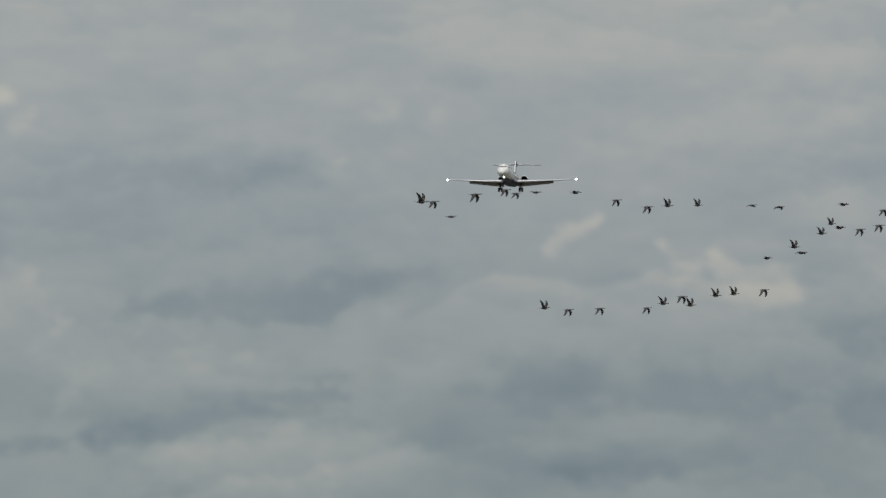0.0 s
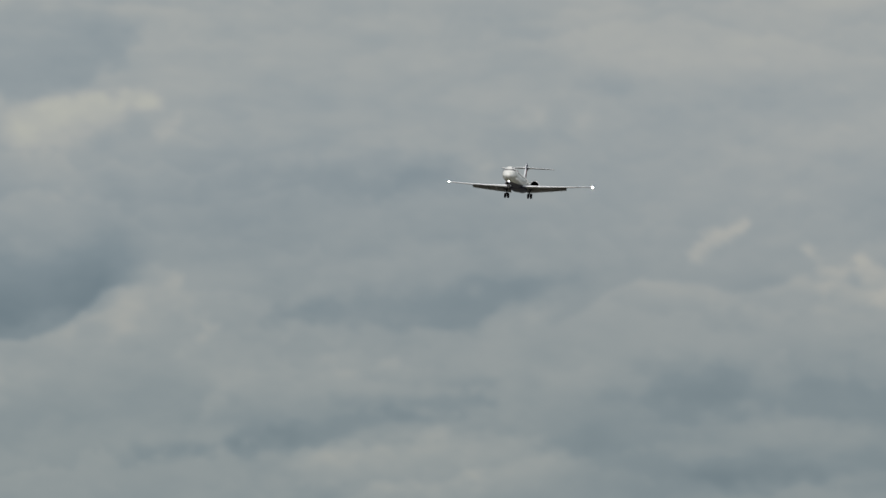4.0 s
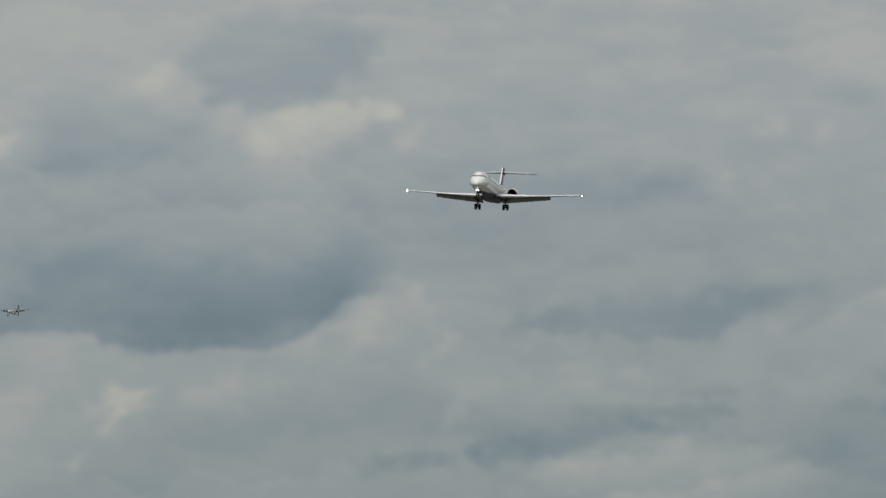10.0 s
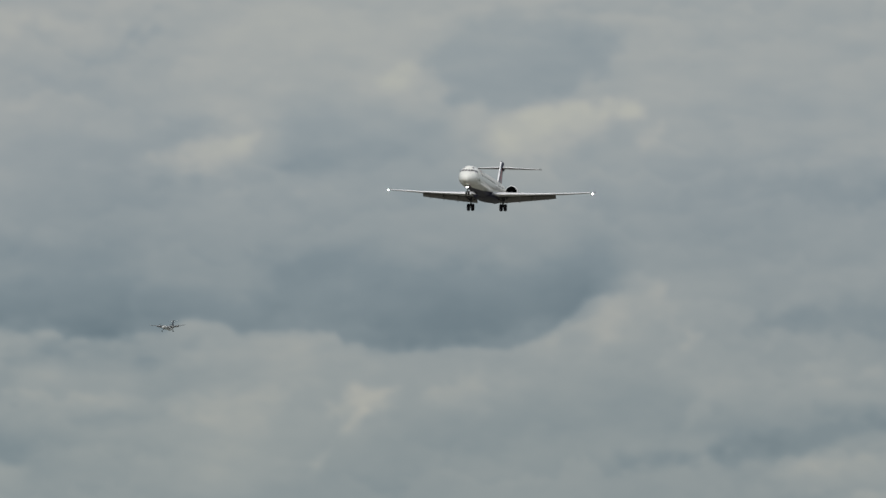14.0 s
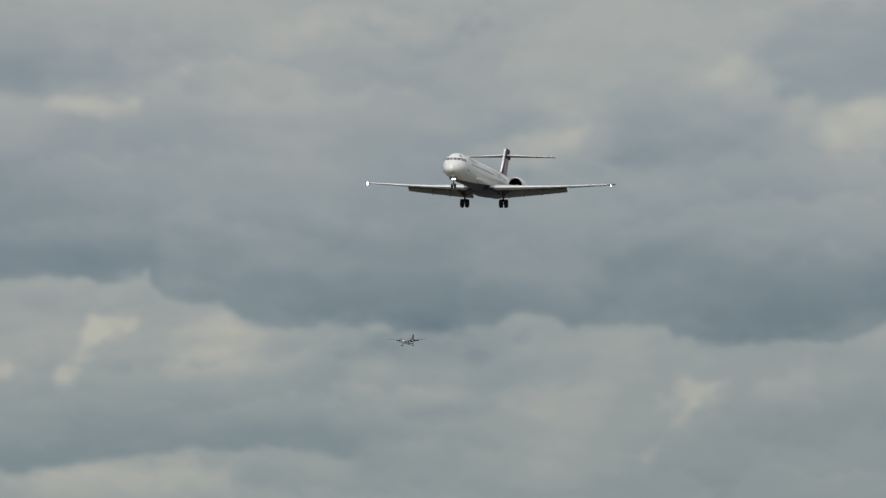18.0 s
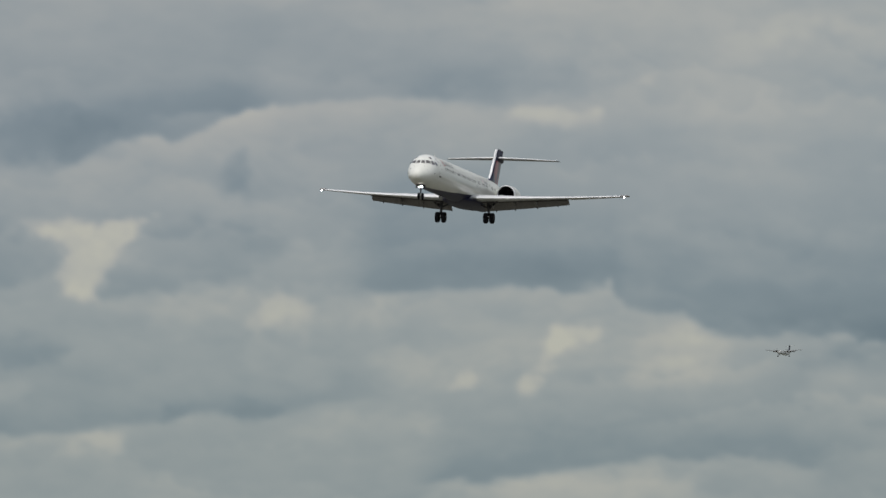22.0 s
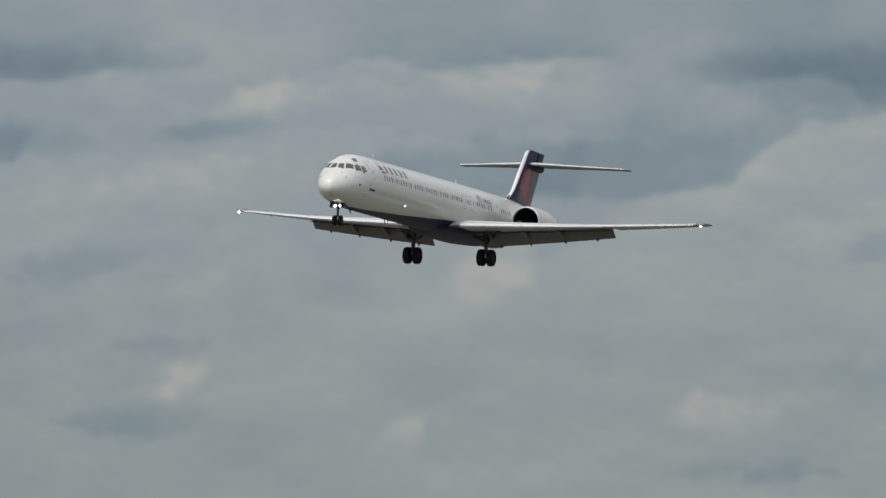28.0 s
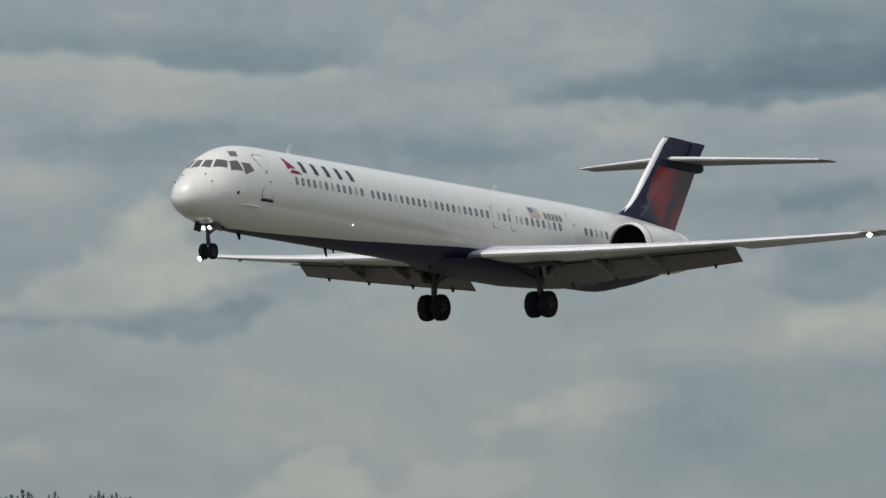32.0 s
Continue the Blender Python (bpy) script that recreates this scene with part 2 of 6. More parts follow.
# cloud features from east to west
mass(((4.73, 4.079), (2.71, 4.079), (2.71, 3.026), (3.92, 3.107), (4.60, 3.431)), 0.08, 0.305, 0.316)
mass(((4.08, 2.664), (4.05, 2.756), (3.95, 2.823), (3.80, 2.847), (3.82, 2.804), (3.93, 2.783), (4.00, 2.718)), 0.42, 0.027, 0.038)
mass(((3.52, 2.734), (3.44, 2.680), (3.31, 2.626), (3.31, 2.553), (3.41, 2.526), (3.48, 2.615)), 0.36, 0.032, 0.062)
mass(((3.25, 2.669), (3.06, 2.653), (2.87, 2.621), (2.87, 2.458), (3.08, 2.437), (3.25, 2.534)), 0.40, 0.030, 0.073)
bank(((2.71, 2.553), (2.98, 2.526), (3.25, 2.553), (3.52, 2.580), (3.73, 2.558), (3.89, 2.518), (4.06, 2.558), (4.17, 2.585), (4.33, 2.580), (4.44, 2.526), (4.60, 2.445), (4.73, 2.377)), -0.18, 0.25, 0.189, 0.162)
mass(((4.97, 2.372), (4.89, 2.464), (4.77, 2.521), (4.74, 2.458), (4.84, 2.350)), 0.16, 0.030, 0.073)
mass(((6.11, 2.404), (5.79, 2.499), (5.57, 2.526), (5.25, 2.567), (4.87, 2.599), (4.60, 2.599), (4.73, 2.526), (4.92, 2.445), (5.08, 2.372), (5.30, 2.359), (5.57, 2.367), (5.89, 2.383)), -0.38, 0.124, 0.049)
mass(((5.62, 2.702), (5.46, 2.756), (5.19, 2.742), (5.08, 2.648), (5.35, 2.567), (5.57, 2.594)), 0.11, 0.046, 0.100)
mass(((6.15, 1.536), (6.02, 1.671), (5.89, 1.785), (5.73, 1.855), (5.51, 1.904), (5.30, 1.882), (5.17, 1.793), (5.11, 1.725), (5.13, 1.536)), 0.30, 0.046, 0.127)
mass(((5.16, 1.712), (5.00, 1.812), (4.81, 1.834), (4.67, 1.758), (4.66, 1.644), (4.89, 1.563), (5.13, 1.563)), 0.27, 0.032, 0.111)
mass(((4.81, 2.050), (4.73, 2.131), (4.59, 2.171), (4.38, 2.158), (4.28, 2.050), (4.32, 1.969), (4.65, 1.982)), 0.13, 0.030, 0.100)
mass(((6.35, 2.131), (5.94, 2.198), (5.51, 2.212), (5.35, 2.158), (5.57, 2.023), (5.94, 1.996), (6.32, 2.023)), 0.13, 0.046, 0.100)
mass(((4.51, 1.752), (4.38, 1.888), (4.00, 1.942), (3.65, 1.928), (3.24, 1.861), (3.24, 1.752), (4.00, 1.725)), 0.11, 0.035, 0.100)
mass(((5.84, 1.901), (5.57, 1.955), (5.30, 1.947), (5.03, 1.901), (4.92, 1.847), (5.08, 1.834), (5.24, 1.901), (5.51, 1.928), (5.73, 1.882)), -0.15, 0.038, 0.032)
mass(((4.11, 1.670), (3.79, 1.707), (3.46, 1.689), (3.46, 1.621), (3.89, 1.589)), -0.53, 0.065, 0.043)
mass(((4.49, 2.026), (4.19, 2.134), (3.79, 2.188), (3.46, 2.107), (3.08, 2.080), (2.71, 1.972), (3.08, 1.905), (3.52, 1.940), (3.79, 1.956), (4.11, 1.913)), -0.30, 0.097, 0.043)
mass(((3.84, 2.113), (3.76, 2.210), (3.65, 2.226), (3.58, 2.134), (3.60, 2.026), (3.79, 2.013)), 0.22, 0.035, 0.084)
mass(((5.79, 2.013), (5.54, 2.040), (5.14, 2.026), (5.03, 1.994), (5.41, 1.967), (5.73, 1.972)), -0.33, 0.038, 0.032)
mass(((6.27, 1.783), (5.95, 1.837), (5.62, 1.918), (5.41, 1.932), (5.68, 1.851), (5.95, 1.756), (6.22, 1.743)), -0.28, 0.043, 0.038)
mass(((6.46, 2.291), (6.41, 2.364), (6.35, 2.377), (6.38, 2.318), (6.43, 2.280)), 0.20, 0.024, 0.035)
mass(((5.68, 3.134), (5.25, 3.147), (5.16, 3.026), (5.41, 2.972), (6.00, 2.999), (6.41, 3.026), (6.16, 3.093)), -0.20, 0.086, 0.092)
mass(((4.91, 3.318), (4.85, 3.363), (4.75, 3.377), (4.76, 3.334)), 0.16, 0.030, 0.041)
mass(((6.41, 2.026), (6.30, 2.053), (6.33, 1.959), (6.41, 1.918)), 0.15, 0.030, 0.041)
mass(((4.81, 2.161), (4.54, 2.188), (4.49, 2.080), (4.71, 2.053)), 0.11, 0.035, 0.073)
mass(((3.79, 1.891), (3.46, 1.932), (3.08, 1.864), (3.08, 1.756), (3.52, 1.756)), 0.11, 0.041, 0.100)
mass(((2.96, 2.382), (2.69, 2.436), (2.09, 2.423), (2.09, 2.166), (2.63, 2.193)), -0.28, 0.086, 0.049)
mass(((2.85, 2.004), (2.63, 2.031), (2.09, 2.031), (2.09, 1.761), (2.58, 1.815)), -0.44, 0.076, 0.049)
mass(((2.71, 2.734), (2.52, 2.707), (2.09, 2.734), (2.09, 2.545), (2.47, 2.545)), 0.18, 0.035, 0.089)
mass(((8.41, 2.695), (7.90, 2.695), (7.36, 2.708), (6.90, 2.681), (6.82, 2.600), (6.87, 2.465), (7.11, 2.384), (7.44, 2.351), (7.71, 2.319), (7.86, 2.335), (7.93, 2.424), (8.09, 2.451), (8.41, 2.430)), -0.50, 0.167, 0.027)
mass(((7.68, 3.694), (7.54, 3.829), (7.33, 3.910), (6.95, 3.883), (6.73, 3.775), (6.82, 3.613), (7.06, 3.505), (7.27, 3.437), (7.49, 3.478), (7.60, 3.586)), -0.35, 0.097, 0.049)
mass(((7.93, 3.518), (7.85, 3.613), (7.72, 3.686), (7.69, 3.627), (7.76, 3.554)), 0.31, 0.030, 0.062)
mass(((7.42, 3.256), (7.33, 3.365), (7.22, 3.424), (7.03, 3.456), (6.76, 3.473), (6.61, 3.443), (6.78, 3.378), (6.95, 3.289), (7.17, 3.240)), 0.42, 0.030, 0.078)
mass(((6.65, 3.289), (6.60, 3.337), (6.55, 3.365), (6.57, 3.289), (6.64, 3.229)), 0.20, 0.030, 0.041)
mass(((8.36, 3.424), (7.87, 3.451), (7.49, 3.424), (7.54, 3.262), (7.98, 3.154), (8.36, 3.154)), -0.20, 0.097, 0.103)
mass(((8.15, 1.987), (7.99, 2.100), (7.75, 2.133), (7.78, 2.060), (7.92, 1.998)), 0.38, 0.030, 0.057)
mass(((8.06, 1.965), (7.95, 2.014), (7.98, 1.952), (8.01, 1.884), (8.09, 1.884)), 0.34, 0.027, 0.046)
mass(((8.14, 2.019), (8.00, 2.073), (7.82, 2.100), (7.57, 2.100), (7.36, 2.181), (7.36, 2.046), (7.71, 1.965), (8.03, 1.911)), 0.06, 0.051, 0.100)
mass(((7.53, 2.100), (7.44, 2.195), (7.27, 2.235), (7.17, 2.181), (7.25, 2.073), (7.44, 2.060)), 0.10, 0.032, 0.084)
mass(((6.52, 2.338), (6.48, 2.397), (6.38, 2.419), (6.41, 2.357)), 0.13, 0.035, 0.046)
mass(((6.89, 2.451), (6.84, 2.565), (6.73, 2.619), (6.57, 2.646), (6.49, 2.614), (6.52, 2.424), (6.79, 2.357)), 0.25, 0.035, 0.127)
mass(((5.17, 3.046), (5.11, 3.127), (5.03, 3.140), (5.06, 3.073)), 0.16, 0.032, 0.043)
mass(((4.94, 3.365), (4.87, 3.410), (4.74, 3.402), (4.79, 3.365)), 0.20, 0.030, 0.041)
mass(((4.63, 3.505), (4.49, 3.559), (4.25, 3.532), (4.41, 3.464)), -0.18, 0.049, 0.054)
mass(((4.65, 3.302), (4.60, 3.356), (4.55, 3.289), (4.60, 3.248)), 0.13, 0.032, 0.043)
mass(((5.82, 2.208), (5.55, 2.249), (5.46, 2.181), (5.73, 2.154)), 0.16, 0.032, 0.057)
mass(((5.52, 2.100), (5.28, 2.127), (5.01, 2.100), (5.22, 2.060)), -0.22, 0.043, 0.038)
mass(((6.38, 1.803), (6.14, 1.884), (5.92, 1.911), (6.09, 1.803), (6.30, 1.771)), -0.25, 0.049, 0.038)
bank(((6.73, 2.590), (6.92, 2.544), (6.99, 2.468), (7.06, 2.382), (7.17, 2.327), (7.41, 2.314), (7.60, 2.306), (7.79, 2.276), (7.92, 2.276), (8.04, 2.306), (8.09, 2.368), (8.22, 2.382), (8.52, 2.365), (8.68, 2.409), (8.84, 2.409), (8.98, 2.371), (9.17, 2.346), (9.44, 2.360), (9.65, 2.365), (9.90, 2.360), (10.11, 2.392), (10.22, 2.454), (10.35, 2.446), (10.49, 2.500), (10.53, 2.563), (10.57, 2.635), (10.62, 2.608), (10.79, 2.568), (10.84, 2.603), (11.16, 2.603), (11.44, 2.611), (11.76, 2.592)), -0.81, 0.24, 0.297, 0.162)
mass(((11.49, 2.698), (11.38, 2.738), (10.89, 2.738), (10.65, 2.679), (10.79, 2.625), (11.22, 2.625)), -0.33, 0.059, 0.038)
mass(((9.92, 2.468), (9.54, 2.508), (9.00, 2.495), (8.90, 2.436), (9.17, 2.365), (9.65, 2.382)), -0.22, 0.076, 0.038)
mass(((8.06, 2.414), (7.68, 2.454), (7.27, 2.414), (7.33, 2.327), (7.82, 2.290), (8.02, 2.306)), -0.19, 0.076, 0.032)
mass(((10.41, 2.409), (10.25, 2.446), (10.11, 2.373), (9.99, 2.300), (10.02, 2.184), (10.25, 2.171), (10.41, 2.198)), 0.17, 0.030, 0.111)
mass(((10.90, 2.326), (10.85, 2.399), (10.74, 2.431), (10.62, 2.404), (10.66, 2.337), (10.76, 2.315), (10.86, 2.272)), 0.60, 0.024, 0.041)
mass(((11.05, 2.164), (10.98, 2.223), (10.84, 2.242), (10.78, 2.256), (10.89, 2.183), (10.97, 2.088), (11.03, 2.083)), 0.44, 0.024, 0.043)
mass(((11.34, 2.115), (11.30, 2.169), (11.25, 2.175), (11.25, 2.121)), 0.36, 0.024, 0.035)
mass(((12.30, 2.440), (12.25, 2.534), (12.14, 2.561), (12.03, 2.548), (12.01, 2.467), (12.19, 2.413)), 0.21, 0.030, 0.084)
mass(((11.82, 2.386), (11.71, 2.521), (11.63, 2.548), (11.57, 2.494), (11.68, 2.386)), 0.17, 0.035, 0.073)
mass(((10.20, 2.426), (10.09, 2.358), (9.99, 2.358), (10.02, 2.223), (10.20, 2.223)), 0.13, 0.030, 0.100)
mass(((9.79, 2.257), (9.54, 2.284), (9.33, 2.265), (8.81, 2.252), (9.00, 2.198), (9.54, 2.198)), -0.30, 0.038, 0.032)
mass(((9.38, 1.968), (9.17, 1.995), (8.90, 1.976), (9.06, 1.928), (9.33, 1.928)), -0.22, 0.032, 0.032)
bank(((9.60, 1.739), (9.81, 1.774), (10.08, 1.785), (10.35, 1.774), (10.62, 1.757), (10.89, 1.725), (11.11, 1.685), (11.49, 1.663)), -0.60, 0.38, 0.189, 0.122)
mass(((10.03, 1.820), (9.92, 1.852), (9.73, 1.841), (9.71, 1.779), (9.92, 1.766)), 0.17, 0.030, 0.057)
mass(((9.06, 1.706), (9.01, 1.766), (8.97, 1.749), (8.94, 1.776), (8.90, 1.685), (8.95, 1.652)), 0.08, 0.032, 0.051)
mass(((8.27, 1.671), (8.19, 1.766), (8.11, 1.847), (8.14, 1.766), (8.19, 1.658)), 0.31, 0.032, 0.043)
mass(((7.63, 2.063), (7.55, 2.130), (7.33, 2.144), (7.38, 2.036)), 0.17, 0.035, 0.073)
mass(((8.79, 2.063), (8.46, 2.144), (8.36, 2.063), (8.46, 1.928), (8.73, 1.928)), 0.14, 0.046, 0.084)
mass(((9.18, 3.720), (9.09, 3.807), (9.01, 3.931), (8.96, 3.931), (9.06, 3.780), (9.13, 3.720)), -0.38, 0.030, 0.035)
mass(((9.66, 3.807), (9.49, 3.915), (9.14, 3.942), (9.12, 3.834), (9.33, 3.753)), 0.22, 0.073, 0.084)
mass(((9.05, 3.172), (8.89, 3.255), (8.68, 3.293), (8.56, 3.358), (8.48, 3.339), (8.52, 3.261), (8.68, 3.199), (8.87, 3.158)), 0.34, 0.030, 0.100)
mass(((8.98, 3.334), (8.79, 3.442), (8.58, 3.428), (8.63, 3.320), (8.85, 3.280)), -0.20, 0.059, 0.065)
mass(((8.36, 3.172), (8.25, 3.239), (7.98, 3.261), (7.77, 3.239), (8.04, 3.172)), -0.18, 0.049, 0.054)
mass(((9.55, 2.348), (9.12, 2.361), (8.74, 2.348), (8.79, 2.280), (9.22, 2.253), (9.55, 2.261)), -0.25, 0.038, 0.032)
bank(((11.05, 3.471), (11.17, 3.482), (11.71, 3.480), (12.22, 3.488), (12.38, 3.439), (12.76, 3.423)), -0.36, 0.19, 0.216, 0.108)
mass(((11.71, 3.520), (11.38, 3.655), (10.90, 3.682), (10.41, 3.642), (10.57, 3.520), (11.17, 3.493)), -0.22, 0.097, 0.043)
mass(((11.07, 3.423), (11.01, 3.466), (10.79, 3.471), (10.62, 3.458), (10.65, 3.399), (10.90, 3.388)), 0.50, 0.024, 0.051)
mass(((10.46, 3.574), (10.43, 3.628), (10.36, 3.634), (10.38, 3.569)), 0.34, 0.030, 0.041)
mass(((9.86, 3.763), (9.79, 3.885), (9.60, 3.898), (9.55, 3.831), (9.71, 3.777)), 0.25, 0.046, 0.057)
mass(((9.09, 3.750), (8.98, 3.844), (8.95, 3.823), (9.03, 3.731)), -0.22, 0.030, 0.035)
mass(((9.30, 3.655), (9.17, 3.731), (9.01, 3.723), (9.14, 3.655)), -0.15, 0.032, 0.038)
mass(((12.41, 3.169), (12.33, 3.223), (12.28, 3.142), (12.36, 3.061)), -0.20, 0.038, 0.043)
mass(((12.71, 2.024), (12.36, 2.045), (12.14, 2.024), (12.26, 1.967), (12.71, 1.961)), -0.45, 0.043, 0.030)
mass(((12.09, 1.899), (11.84, 2.021), (11.38, 2.007), (11.44, 1.899), (11.84, 1.845)), 0.14, 0.035, 0.084)
bank(((11.69, 2.078), (11.93, 2.057), (12.12, 2.003), (12.39, 1.978), (12.66, 1.960), (13.06, 1.924), (13.47, 1.884), (13.79, 1.843)), -0.42, 0.21, 0.135, 0.108)
mass(((13.32, 2.878), (13.20, 2.916), (13.09, 2.935), (12.93, 2.910), (12.76, 2.919), (12.88, 2.824), (12.92, 2.743), (13.02, 2.689), (13.06, 2.559), (13.12, 2.516), (13.17, 2.559), (13.22, 2.667), (13.18, 2.775), (13.25, 2.838)), 0.70, 0.022, 0.038)
mass(((14.02, 2.581), (14.00, 2.694), (13.90, 2.829), (13.69, 2.910), (13.47, 2.937), (13.34, 2.878), (13.21, 2.797), (13.22, 2.694), (13.39, 2.627), (13.66, 2.578), (13.90, 2.559)), -0.35, 0.049, 0.030)
mass(((13.06, 2.565), (13.01, 2.667), (12.88, 2.775), (12.76, 2.870), (12.55, 2.910), (12.23, 2.883), (12.12, 2.802), (12.23, 2.694), (12.39, 2.627), (12.66, 2.586), (12.93, 2.554)), -0.35, 0.054, 0.030)
mass(((12.46, 3.121), (12.42, 3.221), (12.34, 3.251), (12.29, 3.181), (12.33, 3.046), (12.42, 3.046)), -0.28, 0.027, 0.054)
bank(((12.23, 3.483), (12.39, 3.429), (12.50, 3.353), (12.63, 3.289), (12.77, 3.318), (12.93, 3.305), (13.08, 3.240), (13.17, 3.191), (13.25, 3.148)), -0.60, 0.35, 0.270, 0.162)
mass(((14.17, 3.356), (13.79, 3.437), (13.20, 3.451), (12.77, 3.437), (12.93, 3.329), (13.20, 3.221), (13.63, 3.221), (14.06, 3.262)), -0.38, 0.103, 0.081)
mass(((12.29, 2.473), (12.27, 2.578), (12.15, 2.562), (12.04, 2.519), (11.85, 2.532), (11.68, 2.565), (11.74, 2.451), (11.90, 2.365), (12.12, 2.392)), 0.22, 0.030, 0.084)
mass(((12.34, 2.262), (12.28, 2.370), (12.04, 2.316), (11.90, 2.235), (11.96, 2.100), (12.23, 2.127)), 0.14, 0.041, 0.084)
mass(((14.04, 2.300), (13.74, 2.370), (13.39, 2.357), (13.13, 2.316), (13.25, 2.262), (13.60, 2.227), (13.93, 2.243)), -0.34, 0.054, 0.030)
mass(((13.22, 1.797), (13.17, 1.870), (13.04, 1.914), (12.92, 1.900), (12.94, 1.814), (13.09, 1.781)), 0.28, 0.030, 0.062)
mass(((13.59, 1.830), (13.54, 1.870), (13.39, 1.870), (13.42, 1.830)), 0.11, 0.024, 0.035)
mass(((11.74, 2.262), (11.58, 2.316), (11.42, 2.235), (11.36, 2.127), (11.63, 2.154)), 0.17, 0.035, 0.084)
mass(((14.28, 2.640), (14.12, 2.721), (14.01, 2.586), (13.93, 2.478), (14.17, 2.478)), 0.17, 0.041, 0.089)
bank(((15.13, 3.271), (15.20, 3.381), (15.33, 3.425), (15.36, 3.514), (15.52, 3.530), (15.71, 3.527), (15.90, 3.533), (16.06, 3.587), (16.17, 3.684), (16.33, 3.722), (16.55, 3.695), (16.76, 3.676)), -0.55, 0.29, 0.243, 0.189)
mass(((16.71, 3.770), (16.20, 3.784), (15.79, 3.797), (15.30, 3.749), (14.71, 3.716), (14.17, 3.662), (13.90, 3.608), (13.95, 3.533), (14.44, 3.549), (14.98, 3.565), (15.33, 3.487), (15.52, 3.549), (16.06, 3.689), (16.44, 3.733)), -0.28, 0.076, 0.054)
mass(((13.95, 3.311), (13.74, 3.406), (13.41, 3.460), (13.09, 3.433), (12.95, 3.365), (13.12, 3.257), (13.49, 3.203), (13.79, 3.217)), -0.38, 0.086, 0.065)
mass(((15.09, 3.568), (14.87, 3.595), (14.71, 3.568), (14.87, 3.522)), 0.17, 0.030, 0.041)
mass(((13.95, 3.987), (13.87, 4.014), (13.84, 3.878), (13.90, 3.811)), 0.18, 0.041, 0.051)
mass(((14.98, 2.884), (14.85, 2.922), (14.58, 2.922), (14.71, 2.860)), -0.43, 0.032, 0.032)
mass(((15.83, 2.657), (15.71, 2.744), (15.47, 2.798), (15.09, 2.784), (14.87, 2.744), (14.86, 2.663), (15.09, 2.630), (15.47, 2.609)), -0.45, 0.065, 0.030)
mass(((16.17, 2.852), (16.06, 2.933), (15.79, 2.973), (15.63, 2.933), (15.74, 2.852), (16.01, 2.825)), -0.25, 0.043, 0.043)
mass(((15.63, 2.360), (15.55, 2.420), (15.41, 2.460), (15.27, 2.471), (15.33, 2.420), (15.41, 2.379), (15.43, 2.279), (15.48, 2.333)), 0.42, 0.024, 0.046)
mass(((15.25, 2.339), (15.09, 2.393), (14.87, 2.393), (14.93, 2.312), (15.14, 2.285)), 0.20, 0.035, 0.057)
mass(((14.53, 2.636), (14.44, 2.690), (14.35, 2.663), (14.37, 2.614)), 0.13, 0.024, 0.035)
mass(((14.01, 2.447), (14.17, 2.501), (14.25, 2.744), (14.17, 2.798), (14.06, 2.663), (13.90, 2.447)), 0.17, 0.046, 0.057)
mass(((16.66, 1.852), (16.44, 1.866), (16.20, 1.812), (16.39, 1.766), (16.66, 1.766)), -0.35, 0.043, 0.032)
mass(((15.95, 1.744), (15.82, 1.852), (15.66, 1.893), (15.71, 1.798), (15.84, 1.731)), 0.25, 0.030, 0.057)
mass(((13.71, 2.015), (13.60, 2.136), (13.39, 2.150), (13.41, 2.055), (13.60, 2.001)), 0.18, 0.035, 0.062)
mass(((13.01, 2.501), (12.77, 2.555), (12.39, 2.609), (12.01, 2.555), (12.01, 2.447), (12.68, 2.420)), 0.17, 0.041, 0.084)
mass(((17.41, 2.258), (16.87, 2.285), (16.28, 2.244), (16.44, 2.123), (17.14, 2.123)), 0.11, 0.062, 0.073)
mass(((16.60, 2.987), (16.44, 3.041), (16.11, 3.001), (16.17, 2.879), (16.49, 2.879)), 0.14, 0.051, 0.062)
bank(((17.24, 3.750), (17.40, 3.772), (17.62, 3.785), (17.83, 3.772), (17.97, 3.753), (18.16, 3.745), (18.32, 3.772), (18.59, 3.761)), -0.47, 0.20, 0.189, 0.162)
mass(((18.10, 3.696), (17.94, 3.750), (17.78, 3.774), (17.53, 3.788), (17.58, 3.707), (17.70, 3.626), (17.86, 3.583), (17.99, 3.610)), 0.36, 0.030, 0.089)
mass(((20.37, 3.804), (19.67, 3.845), (19.07, 3.826), (19.32, 3.729), (19.80, 3.691), (20.37, 3.723)), -0.33, 0.059, 0.065)
mass(((17.78, 3.183), (17.62, 3.264), (17.45, 3.394), (17.18, 3.439), (16.86, 3.399), (16.62, 3.367), (16.70, 3.242), (16.83, 3.161), (16.99, 3.129), (17.35, 3.123)), -0.53, 0.097, 0.049)
mass(((16.97, 3.772), (16.62, 3.831), (15.62, 3.837), (15.62, 3.534), (16.29, 3.534), (16.59, 3.620)), -0.50, 0.076, 0.081)
bank(((15.78, 3.534), (16.10, 3.512), (16.32, 3.480), (16.48, 3.412), (16.62, 3.291), (16.72, 3.183), (16.89, 3.142), (17.02, 3.129), (17.26, 3.113)), -0.34, 0.33, 0.216, 0.216)
mass(((20.40, 3.291), (20.29, 3.426), (20.15, 3.499), (20.08, 3.445), (20.13, 3.345), (20.24, 3.277)), -0.53, 0.049, 0.032)
mass(((19.75, 3.177), (19.59, 3.264), (19.32, 3.334), (19.13, 3.372), (19.02, 3.304), (19.13, 3.210), (19.51, 3.142)), 0.28, 0.032, 0.111)
mass(((19.13, 3.534), (19.05, 3.629), (18.86, 3.669), (18.70, 3.615), (18.75, 3.521), (18.99, 3.494)), 0.20, 0.035, 0.084)
